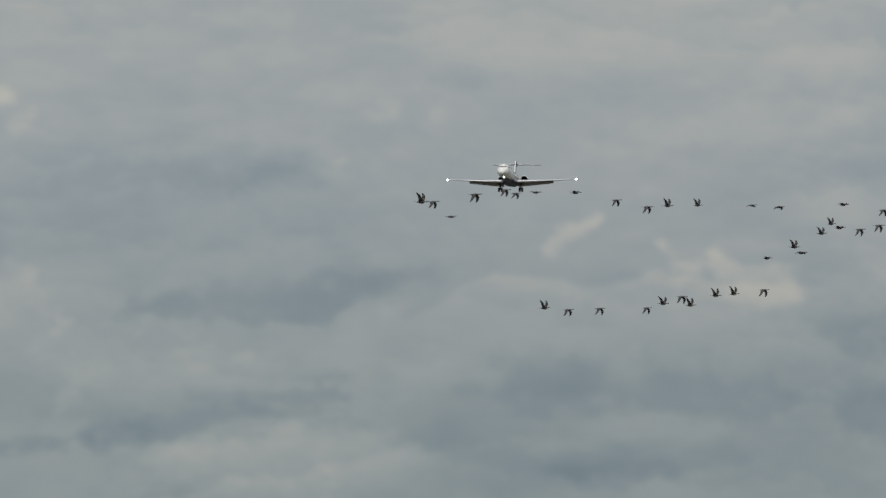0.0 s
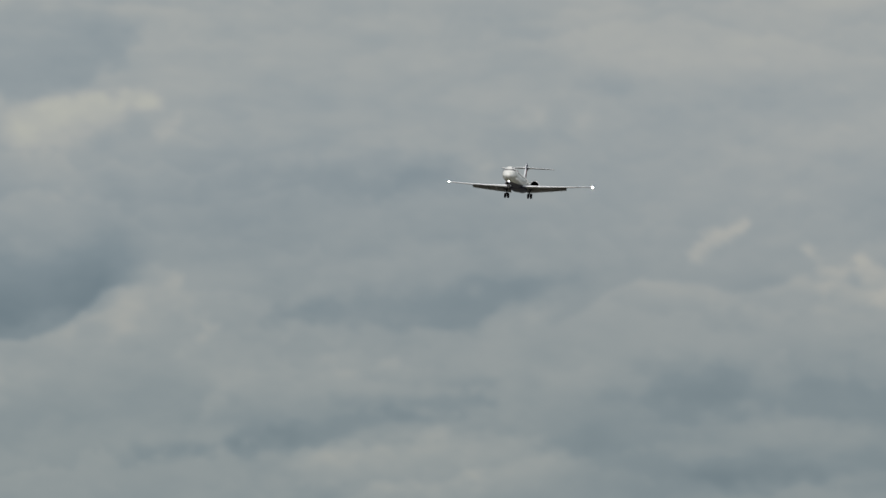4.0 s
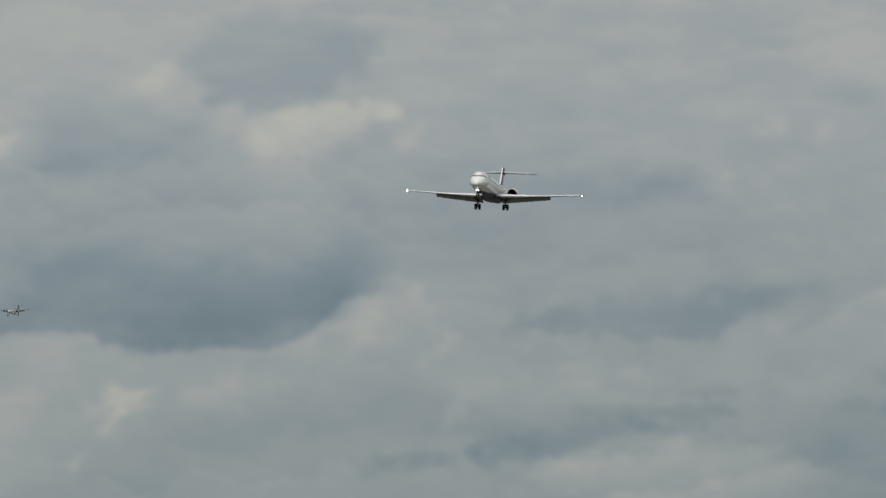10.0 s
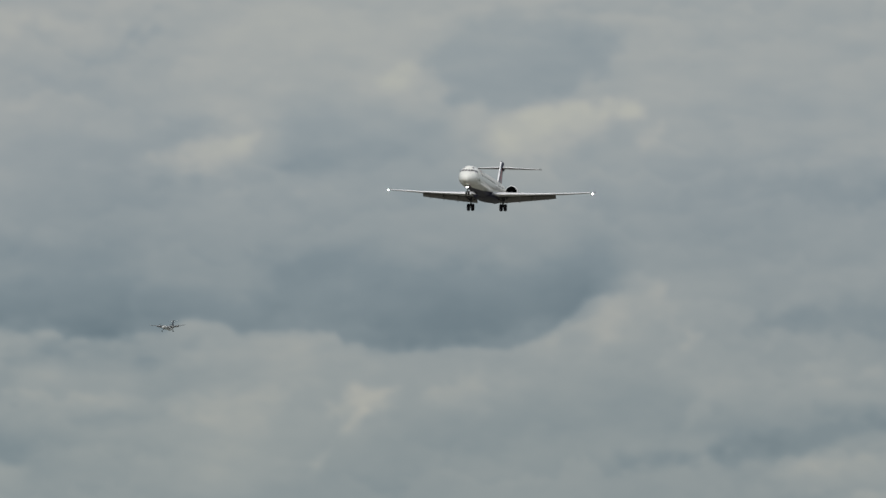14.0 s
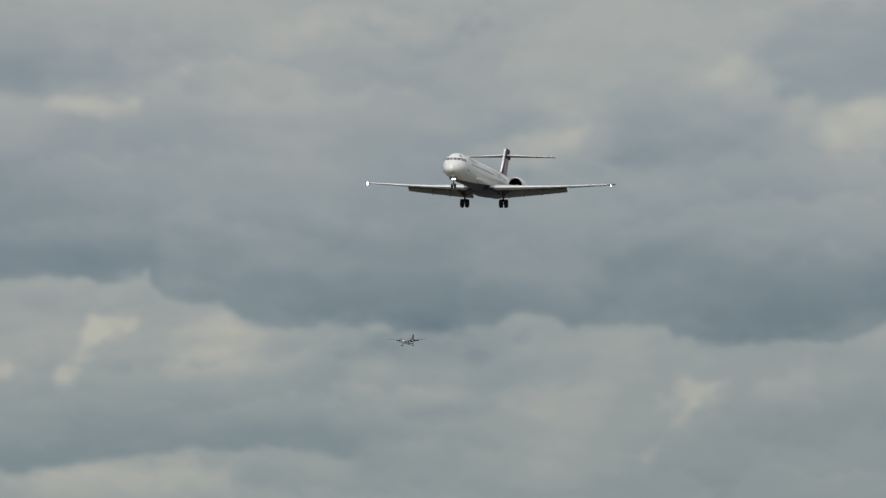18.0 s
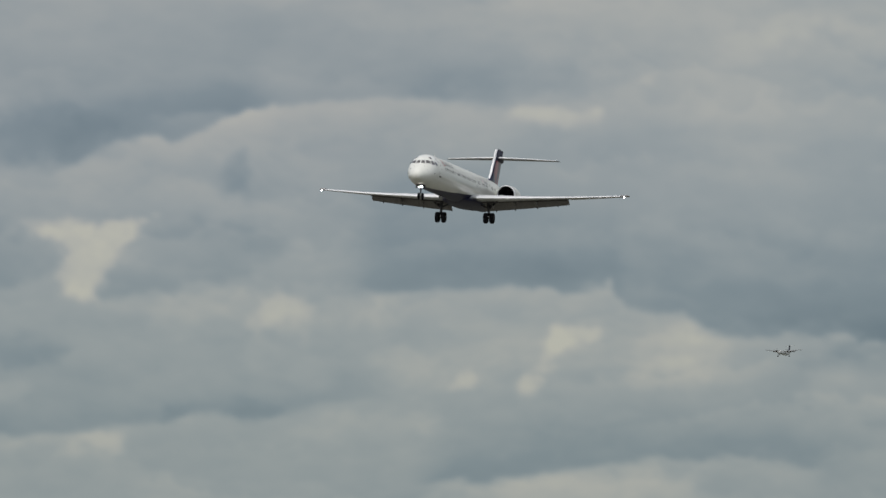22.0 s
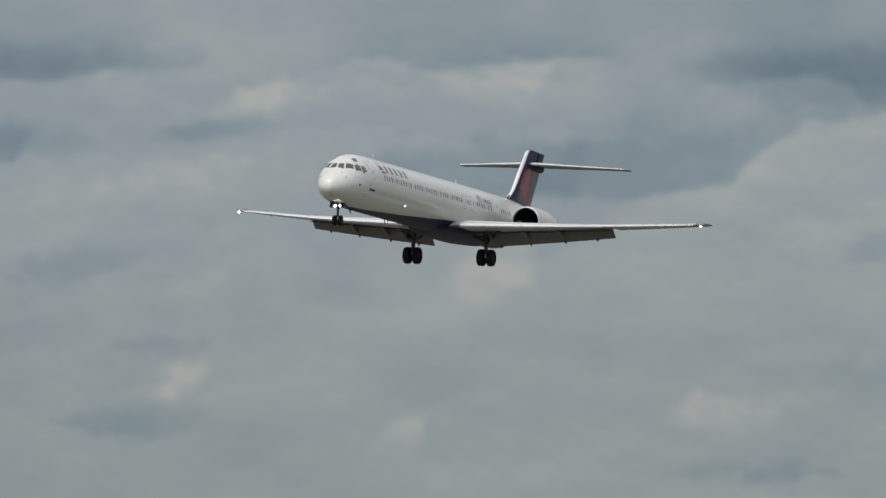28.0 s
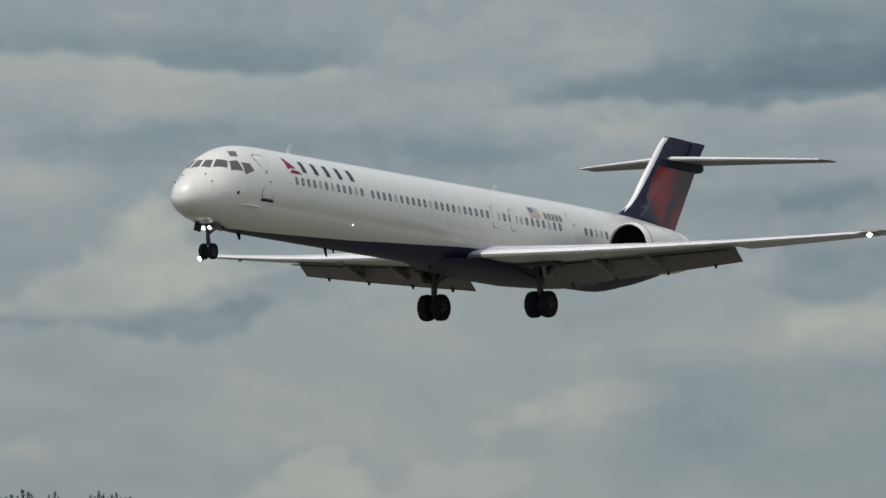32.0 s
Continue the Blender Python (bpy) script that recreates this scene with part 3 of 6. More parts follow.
mass(((19.40, 3.453), (19.18, 3.507), (18.97, 3.494), (19.07, 3.412), (19.32, 3.399)), -0.20, 0.038, 0.043)
mass(((20.17, 2.745), (20.05, 2.832), (19.80, 2.891), (19.55, 2.859), (19.66, 2.778), (19.94, 2.729)), -0.28, 0.054, 0.035)
mass(((19.70, 2.426), (19.43, 2.453), (19.18, 2.432), (19.40, 2.389), (19.61, 2.389)), -0.22, 0.032, 0.030)
mass(((19.97, 2.062), (19.67, 2.102), (19.26, 2.089), (19.32, 2.016), (19.72, 1.989)), -0.25, 0.049, 0.035)
mass(((19.55, 2.210), (19.43, 2.305), (19.21, 2.345), (19.24, 2.278), (19.40, 2.183)), 0.20, 0.032, 0.062)
mass(((16.99, 2.089), (16.86, 2.202), (16.62, 2.148), (16.49, 2.089), (16.70, 2.029), (16.89, 2.043)), 0.34, 0.032, 0.068)
mass(((17.06, 1.811), (16.89, 1.865), (16.62, 1.865), (16.67, 1.811), (16.91, 1.784)), -0.33, 0.038, 0.032)
mass(((18.40, 1.994), (18.34, 2.062), (18.18, 2.062), (18.21, 1.981)), 0.17, 0.032, 0.043)
mass(((16.81, 2.210), (16.43, 2.264), (15.97, 2.345), (15.62, 2.345), (15.62, 2.210), (16.29, 2.183)), -0.15, 0.059, 0.065)
mass(((16.64, 2.291), (16.29, 2.399), (15.99, 2.426), (16.16, 2.318), (16.43, 2.237)), -0.12, 0.049, 0.054)
mass(((18.91, 2.643), (18.53, 2.562), (18.16, 2.670), (17.78, 2.724), (17.78, 2.616), (18.32, 2.480)), 0.11, 0.073, 0.084)
bank(((19.55, 3.729), (19.87, 3.702), (20.09, 3.675), (20.30, 3.707), (20.52, 3.675), (20.76, 3.686), (20.87, 3.729), (21.00, 3.780), (21.22, 3.742), (21.44, 3.750), (21.65, 3.764), (21.87, 3.729), (22.14, 3.715)), -0.49, 0.25, 0.162, 0.149)
mass(((22.30, 3.877), (21.87, 3.912), (21.33, 3.891), (20.98, 3.823), (21.33, 3.810), (21.87, 3.815)), -0.30, 0.065, 0.043)
mass(((20.92, 3.761), (20.68, 3.837), (20.25, 3.869), (19.71, 3.831), (19.82, 3.742), (20.25, 3.723), (20.63, 3.696)), -0.25, 0.065, 0.035)
mass(((22.46, 3.188), (22.30, 3.351), (21.98, 3.418), (21.60, 3.437), (21.25, 3.426), (20.98, 3.383), (21.11, 3.297), (21.33, 3.237), (21.49, 3.148), (21.76, 3.099), (22.14, 3.089), (22.46, 3.102)), -0.65, 0.086, 0.043)
mass(((20.25, 3.351), (20.19, 3.445), (19.90, 3.464), (19.76, 3.405), (19.92, 3.351)), -0.30, 0.054, 0.059)
mass(((18.64, 3.237), (18.46, 3.310), (18.22, 3.356), (17.82, 3.405), (17.44, 3.405), (17.44, 3.134), (17.98, 3.129), (18.30, 3.194)), -0.40, 0.081, 0.043)
mass(((19.18, 3.534), (19.03, 3.648), (18.82, 3.691), (18.62, 3.675), (18.63, 3.594), (18.84, 3.561)), 0.25, 0.032, 0.073)
mass(((19.44, 3.432), (19.22, 3.507), (18.95, 3.518), (18.86, 3.472), (19.03, 3.418), (19.27, 3.399)), -0.25, 0.038, 0.043)
mass(((21.27, 3.053), (21.00, 3.215), (20.84, 3.269), (20.79, 3.188), (20.95, 3.053)), 0.20, 0.046, 0.127)
mass(((21.04, 2.562), (21.00, 2.675), (20.87, 2.810), (20.67, 2.891), (20.51, 2.837), (20.43, 2.729), (20.51, 2.621), (20.73, 2.562)), 0.35, 0.057, 0.111)
mass(((21.27, 2.346), (21.06, 2.446), (20.68, 2.491), (20.25, 2.459), (20.63, 2.394), (21.00, 2.346)), -0.35, 0.054, 0.032)
mass(((21.98, 2.608), (21.84, 2.675), (21.52, 2.635), (21.27, 2.567), (21.49, 2.513), (21.81, 2.535)), 0.25, 0.032, 0.073)
mass(((21.33, 2.094), (21.14, 2.216), (20.87, 2.262), (20.61, 2.248), (20.77, 2.173), (21.06, 2.113)), 0.31, 0.032, 0.068)
mass(((22.00, 2.297), (21.84, 2.346), (21.54, 2.338), (21.65, 2.270), (21.90, 2.256)), -0.28, 0.038, 0.032)
mass(((18.06, 2.751), (17.98, 2.891), (17.82, 3.005), (17.68, 2.918), (17.68, 2.729), (17.92, 2.697)), 0.31, 0.046, 0.084)
mass(((19.46, 2.184), (19.38, 2.297), (19.22, 2.365), (19.25, 2.283), (19.36, 2.175)), 0.22, 0.032, 0.043)
mass(((20.06, 2.054), (19.82, 2.130), (19.44, 2.140), (19.49, 2.040), (19.82, 1.994)), -0.19, 0.054, 0.035)
mass(((18.49, 1.919), (18.38, 2.067), (18.19, 2.081), (18.25, 1.946)), 0.17, 0.046, 0.057)
mass(((19.55, 2.621), (19.30, 2.783), (19.11, 2.810), (19.17, 2.675), (19.44, 2.594)), 0.14, 0.051, 0.062)
mass(((23.55, 3.876), (23.23, 3.957), (22.42, 3.984), (21.61, 3.908), (21.20, 3.822), (21.34, 3.779), (21.88, 3.762), (22.42, 3.711), (22.85, 3.695), (23.06, 3.768), (23.31, 3.816)), -0.43, 0.086, 0.035)
bank(((22.06, 3.671), (22.25, 3.681), (22.47, 3.660), (22.69, 3.689), (22.90, 3.665), (23.06, 3.687), (23.50, 3.654), (23.90, 3.671), (24.42, 3.665), (24.69, 3.619)), -0.39, 0.25, 0.135, 0.149)
mass(((23.62, 2.377), (23.50, 2.471), (23.39, 2.606), (23.25, 2.693), (23.11, 2.666), (22.95, 2.633), (22.98, 2.525), (23.23, 2.439), (23.42, 2.368)), 0.39, 0.043, 0.078)
mass(((23.75, 2.196), (23.55, 2.304), (23.28, 2.347), (23.00, 2.390), (23.11, 2.304), (23.44, 2.233)), -0.33, 0.049, 0.032)
mass(((22.00, 2.585), (21.88, 2.666), (21.66, 2.622), (21.47, 2.552), (21.32, 2.493), (21.66, 2.476), (21.88, 2.520)), 0.24, 0.032, 0.062)
mass(((20.75, 2.863), (20.69, 2.952), (20.57, 2.963), (20.59, 2.876)), 0.36, 0.035, 0.046)
mass(((21.98, 2.309), (21.71, 2.377), (21.34, 2.417), (21.55, 2.336), (21.85, 2.268)), -0.20, 0.038, 0.032)
mass(((21.01, 2.444), (20.66, 2.512), (20.36, 2.525), (20.63, 2.431)), -0.20, 0.038, 0.032)
mass(((22.65, 1.647), (22.53, 1.742), (22.36, 1.812), (22.20, 1.831), (22.06, 1.774), (21.97, 1.647)), 0.45, 0.024, 0.127)
mass(((24.04, 1.904), (23.69, 2.025), (23.28, 2.052), (23.23, 1.958), (23.77, 1.863)), 0.11, 0.057, 0.068)
mass(((23.50, 1.823), (23.39, 1.931), (23.23, 1.931), (23.25, 1.823)), 0.14, 0.041, 0.051)
mass(((21.09, 2.930), (20.96, 3.038), (20.66, 3.173), (20.36, 3.282), (20.26, 3.146), (20.66, 3.038)), 0.14, 0.073, 0.084)
mass(((22.69, 3.444), (22.36, 3.484), (21.98, 3.457), (22.04, 3.349), (22.42, 3.363)), -0.28, 0.054, 0.049)
mass(((24.42, 3.876), (24.17, 3.903), (23.90, 3.849), (24.15, 3.808)), 0.14, 0.046, 0.057)
bank(((24.61, 3.659), (24.88, 3.683), (25.10, 3.659), (25.26, 3.605), (25.48, 3.524), (25.69, 3.483), (25.96, 3.462), (26.18, 3.470), (26.45, 3.464), (26.72, 3.451), (26.99, 3.475), (27.10, 3.551), (27.18, 3.632), (27.29, 3.661), (27.53, 3.651), (27.96, 3.637)), -0.68, 0.34, 0.324, 0.189)
mass(((27.08, 3.551), (27.18, 3.686), (27.58, 3.740), (27.85, 3.794), (27.58, 3.875), (27.04, 3.929), (26.37, 3.875), (25.69, 3.821), (24.88, 3.772), (25.04, 3.664), (25.26, 3.618), (25.48, 3.537), (25.69, 3.497), (26.18, 3.478), (26.77, 3.467), (26.96, 3.486)), -0.20, 0.086, 0.035)
mass(((27.75, 3.902), (27.58, 4.004), (27.39, 4.023), (27.42, 3.929), (27.58, 3.861)), -0.25, 0.049, 0.054)
mass(((27.80, 3.059), (27.58, 3.078), (27.42, 3.118), (27.26, 3.172), (27.12, 3.213), (27.26, 3.221), (27.58, 3.172), (27.80, 3.145)), -0.45, 0.049, 0.030)
mass(((27.88, 2.700), (27.75, 2.875), (27.42, 2.902), (26.69, 2.916), (26.26, 2.875), (26.37, 2.794), (26.56, 2.735), (26.77, 2.681), (27.10, 2.654), (27.58, 2.654)), -0.58, 0.103, 0.038)
mass(((27.42, 2.983), (27.04, 3.118), (26.69, 3.172), (26.53, 3.118), (26.64, 2.983), (27.04, 2.943)), 0.17, 0.046, 0.100)
mass(((26.43, 2.546), (26.37, 2.659), (26.23, 2.767), (26.07, 2.783), (25.93, 2.740), (25.96, 2.654), (26.13, 2.592)), 0.28, 0.032, 0.100)
mass(((26.94, 2.168), (26.88, 2.259), (26.69, 2.294), (26.65, 2.200), (26.80, 2.157)), 0.28, 0.032, 0.057)
mass(((26.30, 1.924), (26.18, 2.011), (25.86, 2.070), (25.54, 2.070), (25.69, 1.978), (25.96, 1.924)), 0.28, 0.032, 0.068)
mass(((24.07, 2.200), (23.72, 2.281), (23.35, 2.335), (23.53, 2.227), (23.86, 2.173)), -0.18, 0.043, 0.032)
mass(((27.75, 2.551), (27.42, 2.632), (27.15, 2.605), (27.26, 2.497), (27.75, 2.470)), 0.17, 0.035, 0.073)
mass(((24.88, 2.551), (24.72, 2.713), (24.48, 2.713), (24.56, 2.578)), 0.14, 0.057, 0.068)
bank(((29.80, 3.758), (30.02, 3.739), (30.24, 3.723), (30.51, 3.739), (30.78, 3.774), (30.99, 3.795), (31.10, 3.831), (31.32, 3.820), (31.53, 3.806), (31.70, 3.795)), -0.55, 0.33, 0.162, 0.162)
mass(((31.70, 3.887), (31.40, 3.941), (30.99, 3.920), (30.45, 3.898), (30.02, 3.833), (30.07, 3.758), (30.35, 3.741), (30.51, 3.763), (30.78, 3.801), (31.13, 3.844), (31.70, 3.828)), -0.22, 0.065, 0.032)
mass(((28.97, 3.612), (28.70, 3.698), (28.29, 3.774), (27.75, 3.806), (27.30, 3.833), (26.94, 3.833), (26.94, 3.636), (27.48, 3.617), (27.81, 3.574), (28.18, 3.579), (28.62, 3.585)), -0.58, 0.081, 0.032)
bank(((27.00, 3.644), (27.30, 3.631), (27.59, 3.596), (27.86, 3.560), (28.18, 3.577), (28.56, 3.569), (28.89, 3.571), (29.16, 3.547)), -0.26, 0.33, 0.135, 0.162)
mass(((31.43, 3.369), (31.21, 3.439), (30.72, 3.471), (30.13, 3.460), (29.64, 3.428), (29.21, 3.401), (28.83, 3.374), (28.94, 3.293), (29.64, 3.266), (30.24, 3.266), (30.67, 3.266), (30.99, 3.293)), -0.45, 0.076, 0.081)
mass(((31.59, 2.591), (31.37, 2.726), (31.18, 2.834), (31.05, 2.942), (30.97, 3.050), (30.86, 3.131), (30.72, 3.150), (30.64, 3.077), (30.61, 2.942), (30.45, 2.812), (30.21, 2.785), (30.35, 2.720), (30.45, 2.672), (30.64, 2.612), (30.86, 2.558), (31.10, 2.537)), 0.42, 0.057, 0.057)
mass(((30.99, 2.996), (30.89, 3.109), (30.74, 3.131), (30.70, 2.996), (30.83, 2.888)), 0.17, 0.046, 0.057)
mass(((31.64, 2.531), (31.13, 2.542), (30.89, 2.564), (30.56, 2.618), (30.32, 2.693), (30.18, 2.645), (30.35, 2.496), (30.59, 2.456), (30.83, 2.456), (31.05, 2.499), (31.37, 2.515)), -0.62, 0.038, 0.032)
mass(((30.51, 2.780), (30.18, 2.807), (29.86, 2.780), (30.02, 2.672), (30.26, 2.645)), -0.15, 0.059, 0.065)
mass(((29.25, 2.010), (29.05, 2.126), (28.81, 2.212), (28.59, 2.283), (28.39, 2.239), (28.27, 2.180), (28.43, 2.126), (28.70, 2.072), (28.97, 2.037)), 0.31, 0.041, 0.078)
mass(((30.39, 1.659), (30.24, 1.780), (30.10, 1.894), (29.91, 1.907), (29.80, 1.834), (29.74, 1.659)), 0.34, 0.030, 0.127)
mass(((29.68, 1.713), (29.53, 1.834), (29.26, 1.899), (29.04, 1.880), (28.98, 1.753), (29.10, 1.659), (29.59, 1.659)), 0.20, 0.041, 0.127)
mass(((31.51, 1.902), (31.45, 1.956), (31.37, 1.980), (31.29, 1.942), (31.32, 1.888)), 0.17, 0.032, 0.062)
mass(((28.02, 2.429), (27.75, 2.564), (27.30, 2.645), (26.94, 2.618), (26.94, 2.429), (27.62, 2.348)), 0.21, 0.073, 0.084)
mass(((28.45, 3.077), (28.02, 3.158), (27.30, 3.212), (26.94, 3.185), (26.94, 3.036), (27.75, 3.023)), -0.18, 0.065, 0.070)
mass(((31.70, 3.185), (31.43, 3.266), (31.05, 3.266), (31.10, 3.131), (31.48, 3.050)), 0.20, 0.073, 0.084)
mass(((29.86, 3.644), (29.37, 3.671), (29.10, 3.590), (29.32, 3.496), (29.70, 3.509)), 0.17, 0.073, 0.084)
mass(((10.22, 4.095), (7.04, 4.095), (7.04, 3.139), (10.22, 3.139)), 0.11, 0.278, 0.289)
mass(((11.44, 2.663), (10.14, 2.582), (10.14, 2.069), (11.44, 2.069)), 0.17, 0.089, 0.235)
mass(((11.16, 1.685), (10.25, 1.725), (9.92, 1.522), (11.16, 1.509)), 0.20, 0.046, 0.127)
mass(((8.30, 2.252), (7.55, 2.279), (6.82, 2.306), (6.82, 1.549), (8.09, 1.522)), 0.09, 0.170, 0.181)
mass(((15.84, 4.275), (14.25, 4.275), (14.25, 3.302), (15.84, 3.302)), -0.30, 0.249, 0.254)
mass(((15.41, 3.194), (14.25, 3.194), (14.25, 2.492), (15.41, 2.492)), -0.15, 0.222, 0.227)
mass(((11.90, 3.167), (10.90, 3.167), (10.90, 2.492), (11.90, 2.492)), -0.15, 0.222, 0.227)
mass(((15.41, 2.276), (14.25, 2.276), (14.25, 1.600), (15.41, 1.600)), -0.15, 0.222, 0.227)
mass(((6.90, 3.090), (4.92, 3.090), (4.92, 2.442), (6.90, 2.442)), -0.15, 0.249, 0.254)
mass(((4.78, 2.225), (2.60, 2.225), (2.60, 1.496), (4.78, 1.496)), -0.18, 0.249, 0.254)
mass(((22.84, 4.242), (21.25, 4.242), (21.25, 3.351), (22.84, 3.351)), -0.15, 0.249, 0.254)
mass(((19.92, 4.242), (18.09, 4.242), (18.09, 3.405), (19.92, 3.405)), 0.11, 0.251, 0.262)
mass(((22.30, 3.215), (21.25, 3.215), (21.25, 2.567), (22.30, 2.567)), -0.12, 0.222, 0.227)
mass(((28.29, 4.226), (26.69, 4.226), (26.69, 3.389), (28.29, 3.389)), -0.25, 0.222, 0.227)
mass(((25.37, 4.064), (24.48, 4.064), (24.48, 3.308), (25.37, 3.308)), 0.13, 0.224, 0.235)
mass(((25.37, 3.199), (23.35, 3.199), (23.35, 2.551), (25.37, 2.551)), 0.13, 0.224, 0.235)
mass(((28.56, 2.389), (26.69, 2.389), (26.69, 1.660), (28.56, 1.660)), -0.25, 0.222, 0.227)
mass(((25.37, 2.335), (24.48, 2.335), (24.48, 1.660), (25.37, 1.660)), 0.11, 0.224, 0.235)
mass(((10.39, 2.818), (9.06, 2.845), (9.06, 2.358), (9.66, 2.385), (10.04, 2.466), (10.31, 2.629)), -0.25, 0.140, 0.038)
mass(((8.02, 2.431), (6.50, 2.215), (6.12, 1.890), (8.02, 1.647)), -0.10, 0.222, 0.227)
mass(((28.35, 2.942), (27.10, 3.050), (27.10, 2.402), (28.35, 2.348)), 0.16, 0.170, 0.181)
mass(((15.30, 4.167), (14.33, 4.167), (14.33, 1.600), (15.30, 1.600)), -0.11, 0.249, 0.254)
mass(((9.69, 4.130), (8.77, 4.130), (8.77, 1.564), (9.69, 1.564)), -0.11, 0.222, 0.227)
mass(((22.30, 2.459), (20.11, 2.459), (20.11, 1.676), (22.30, 1.676)), -0.11, 0.222, 0.227)
mass(((6.75, 1.780), (6.27, 1.820), (5.89, 1.901), (5.73, 1.955), (5.40, 1.969), (5.35, 1.920), (5.73, 1.874), (5.97, 1.780), (6.21, 1.739), (6.70, 1.739)), -0.25, 0.049, 0.038)
mass(((4.67, 1.807), (4.54, 1.888), (4.38, 1.780), (4.13, 1.752), (3.24, 1.780), (3.11, 1.698), (3.73, 1.617), (4.16, 1.617), (4.54, 1.698)), -0.20, 0.059, 0.043)
mass(((4.38, 2.185), (4.05, 2.266), (3.84, 2.185), (3.81, 1.996), (4.00, 1.955), (4.24, 2.023)), -0.20, 0.059, 0.049)
mass(((7.20, 2.171), (2.47, 2.171), (2.47, 1.496), (7.20, 1.496)), -0.06, 0.167, 0.173)
mass(((9.66, 2.115), (9.60, 2.210), (9.44, 2.237), (9.06, 2.250), (9.06, 1.980), (9.55, 1.980)), 0.18, 0.035, 0.100)
mass(((10.31, 2.615), (9.06, 2.615), (9.06, 2.385), (9.71, 2.399), (10.09, 2.466)), -0.16, 0.059, 0.038)
mass(((10.28, 2.439), (10.15, 2.426), (10.02, 2.358), (10.00, 2.250), (10.17, 2.183), (10.28, 2.223)), 0.10, 0.030, 0.084)
mass(((9.40, 4.092), (6.24, 4.092), (6.24, 2.417), (9.40, 2.417)), 0.06, 0.251, 0.262)
mass(((8.41, 4.126), (7.36, 4.126), (7.36, 1.560), (8.41, 1.560)), -0.07, 0.249, 0.254)

tone += 0.02 * fbm(az_g * 9.0, el_g * 14.0, 81, 4, 0.6)
for axis in (0, 1):
    tone = 0.5 * tone + 0.25 * (np.roll(tone, 1, axis) + np.roll(tone, -1, axis))
tone = np.where(tone > 0, tone * 1.4, tone * 1.0)
stops = (-1.8, -0.6, 0.0, 0.5, 1.1)
SKY_GAIN = 1.0
cols = [np.interp(tone, stops, c) for c in ((107, 128, 149.5, 166.5, 181), (122, 140, 156.5, 168.5, 180.5), (131, 146.5, 158.5, 165.5, 171))]
cols[0] = cols[0] * np.interp(az_g, (4, 10, 14, 20, 28), (1.005, 0.998, 0.998, 1.002, 0.996))
# low cloud is warmer than the cloud above it
middle = np.clip((az_g - 8) / 4, 0, 1) * np.clip((17 - az_g) / 3, 0, 1)
high = np.interp(el_g, (1.8, 2.4, 3.0, 3.4), (0.999, 0.998, 0.990, 0.985))
high_mid = np.interp(el_g, (1.8, 2.4, 3.0, 3.4), (0.997, 0.996, 0.998, 1.000))
cols[0] = cols[0] * (high + (high_mid - high) * middle) * (1 - 0.007 * np.clip((az_g - 26) / 2.5, 0, 1))
cols[1] = cols[1] * np.interp(el_g, (2.4, 3.2), (1.0, 0.9985))
cols[2] = cols[2] * np.interp(el_g, (1.8, 2.4, 3.0, 3.4), (0.985, 0.993, 1.004, 1.008))
srgb = np.stack(cols, -1) / 255.0
lin = np.where(srgb <= 0.04045, srgb / 12.92, ((srgb + 0.055) / 1.055) ** 2.4) * SKY_GAIN
SHELL = 4800.0
ca, ce = np.radians(az_g), np.radians(el_g)
co = np.stack([-np.sin(ca) * np.cos(ce), np.cos(ca) * np.cos(ce), np.sin(ce)], -1).reshape(-1, 3) * SHELL
nj = len(EL)
ii, jj = np.meshgrid(np.arange(len(AZ) - 1), np.arange(nj - 1), indexing="ij")
base = (ii * nj + jj).ravel()
quads = np.stack([base, base + nj, base + nj + 1, base + 1], -1)
me = bpy.data.meshes.new("backdrop")
me.vertices.add(len(co))
me.vertices.foreach_set("co", co.ravel().astype(np.float32))
me.loops.add(quads.size)
me.loops.foreach_set("vertex_index", quads.ravel().astype(np.int32))
me.polygons.add(len(quads))
me.polygons.foreach_set("loop_start", np.arange(0, quads.size, 4, dtype=np.int32))
me.update(calc_edges=True)
me.shade_smooth()
att = me.attributes.new("cloud_colour", "FLOAT_COLOR", "POINT")
att.data.foreach_set("color", np.concatenate([lin.reshape(-1, 3), np.ones((len(co), 1))], 1).ravel().astype(np.float32))
mb = bpy.data.materials.new("cloud_sheet")
mb.use_nodes = True
bn, bl = mb.node_tree.nodes, mb.node_tree.links
bn.remove(bn["Principled BSDF"])
rd, em = bn.new("ShaderNodeAttribute"), bn.new("ShaderNodeEmission")
rd.attribute_name = "cloud_colour"
bl.new(rd.outputs["Color"], em.inputs["Color"])
bl.new(em.outputs[0], bn["Material Output"].inputs["Surface"])
me.materials.append(mb)
backdrop = tagged(new("backdrop", me), "grey overcast sky with lighter and darker cloud banks", "sky", kind="structure")
backdrop.location = (0, 0, EYE)

# ---- ground: one sheet to the horizon ----
GRASS = mat("dry_grass", (0.094, 0.093, 0.070), 0.9, grain=0.35, scale=0.4, bump=0.3)
bm = bmesh.new()
rads = [0.0, 3, 8, 20, 50, 120, 250, 500, 1000, 2000, 3500, 4940]
rings = [[(r * math.sin(2 * math.pi * i / 64), r * math.cos(2 * math.pi * i / 64), 0.15 * noise.noise(Vector((r * 0.02, i * 0.3, 0))) * (30 < r < 4000)) for i in range(64)] for r in rads[1:]]
vs = loft(bm, rings, caps=False)
hub = bm.verts.new((0, 0, 0))
for i in range(64):
    bm.faces.new((hub, vs[0][i], vs[0][(i + 1) % 64]))
ground = part("ground", bm, GRASS, None)
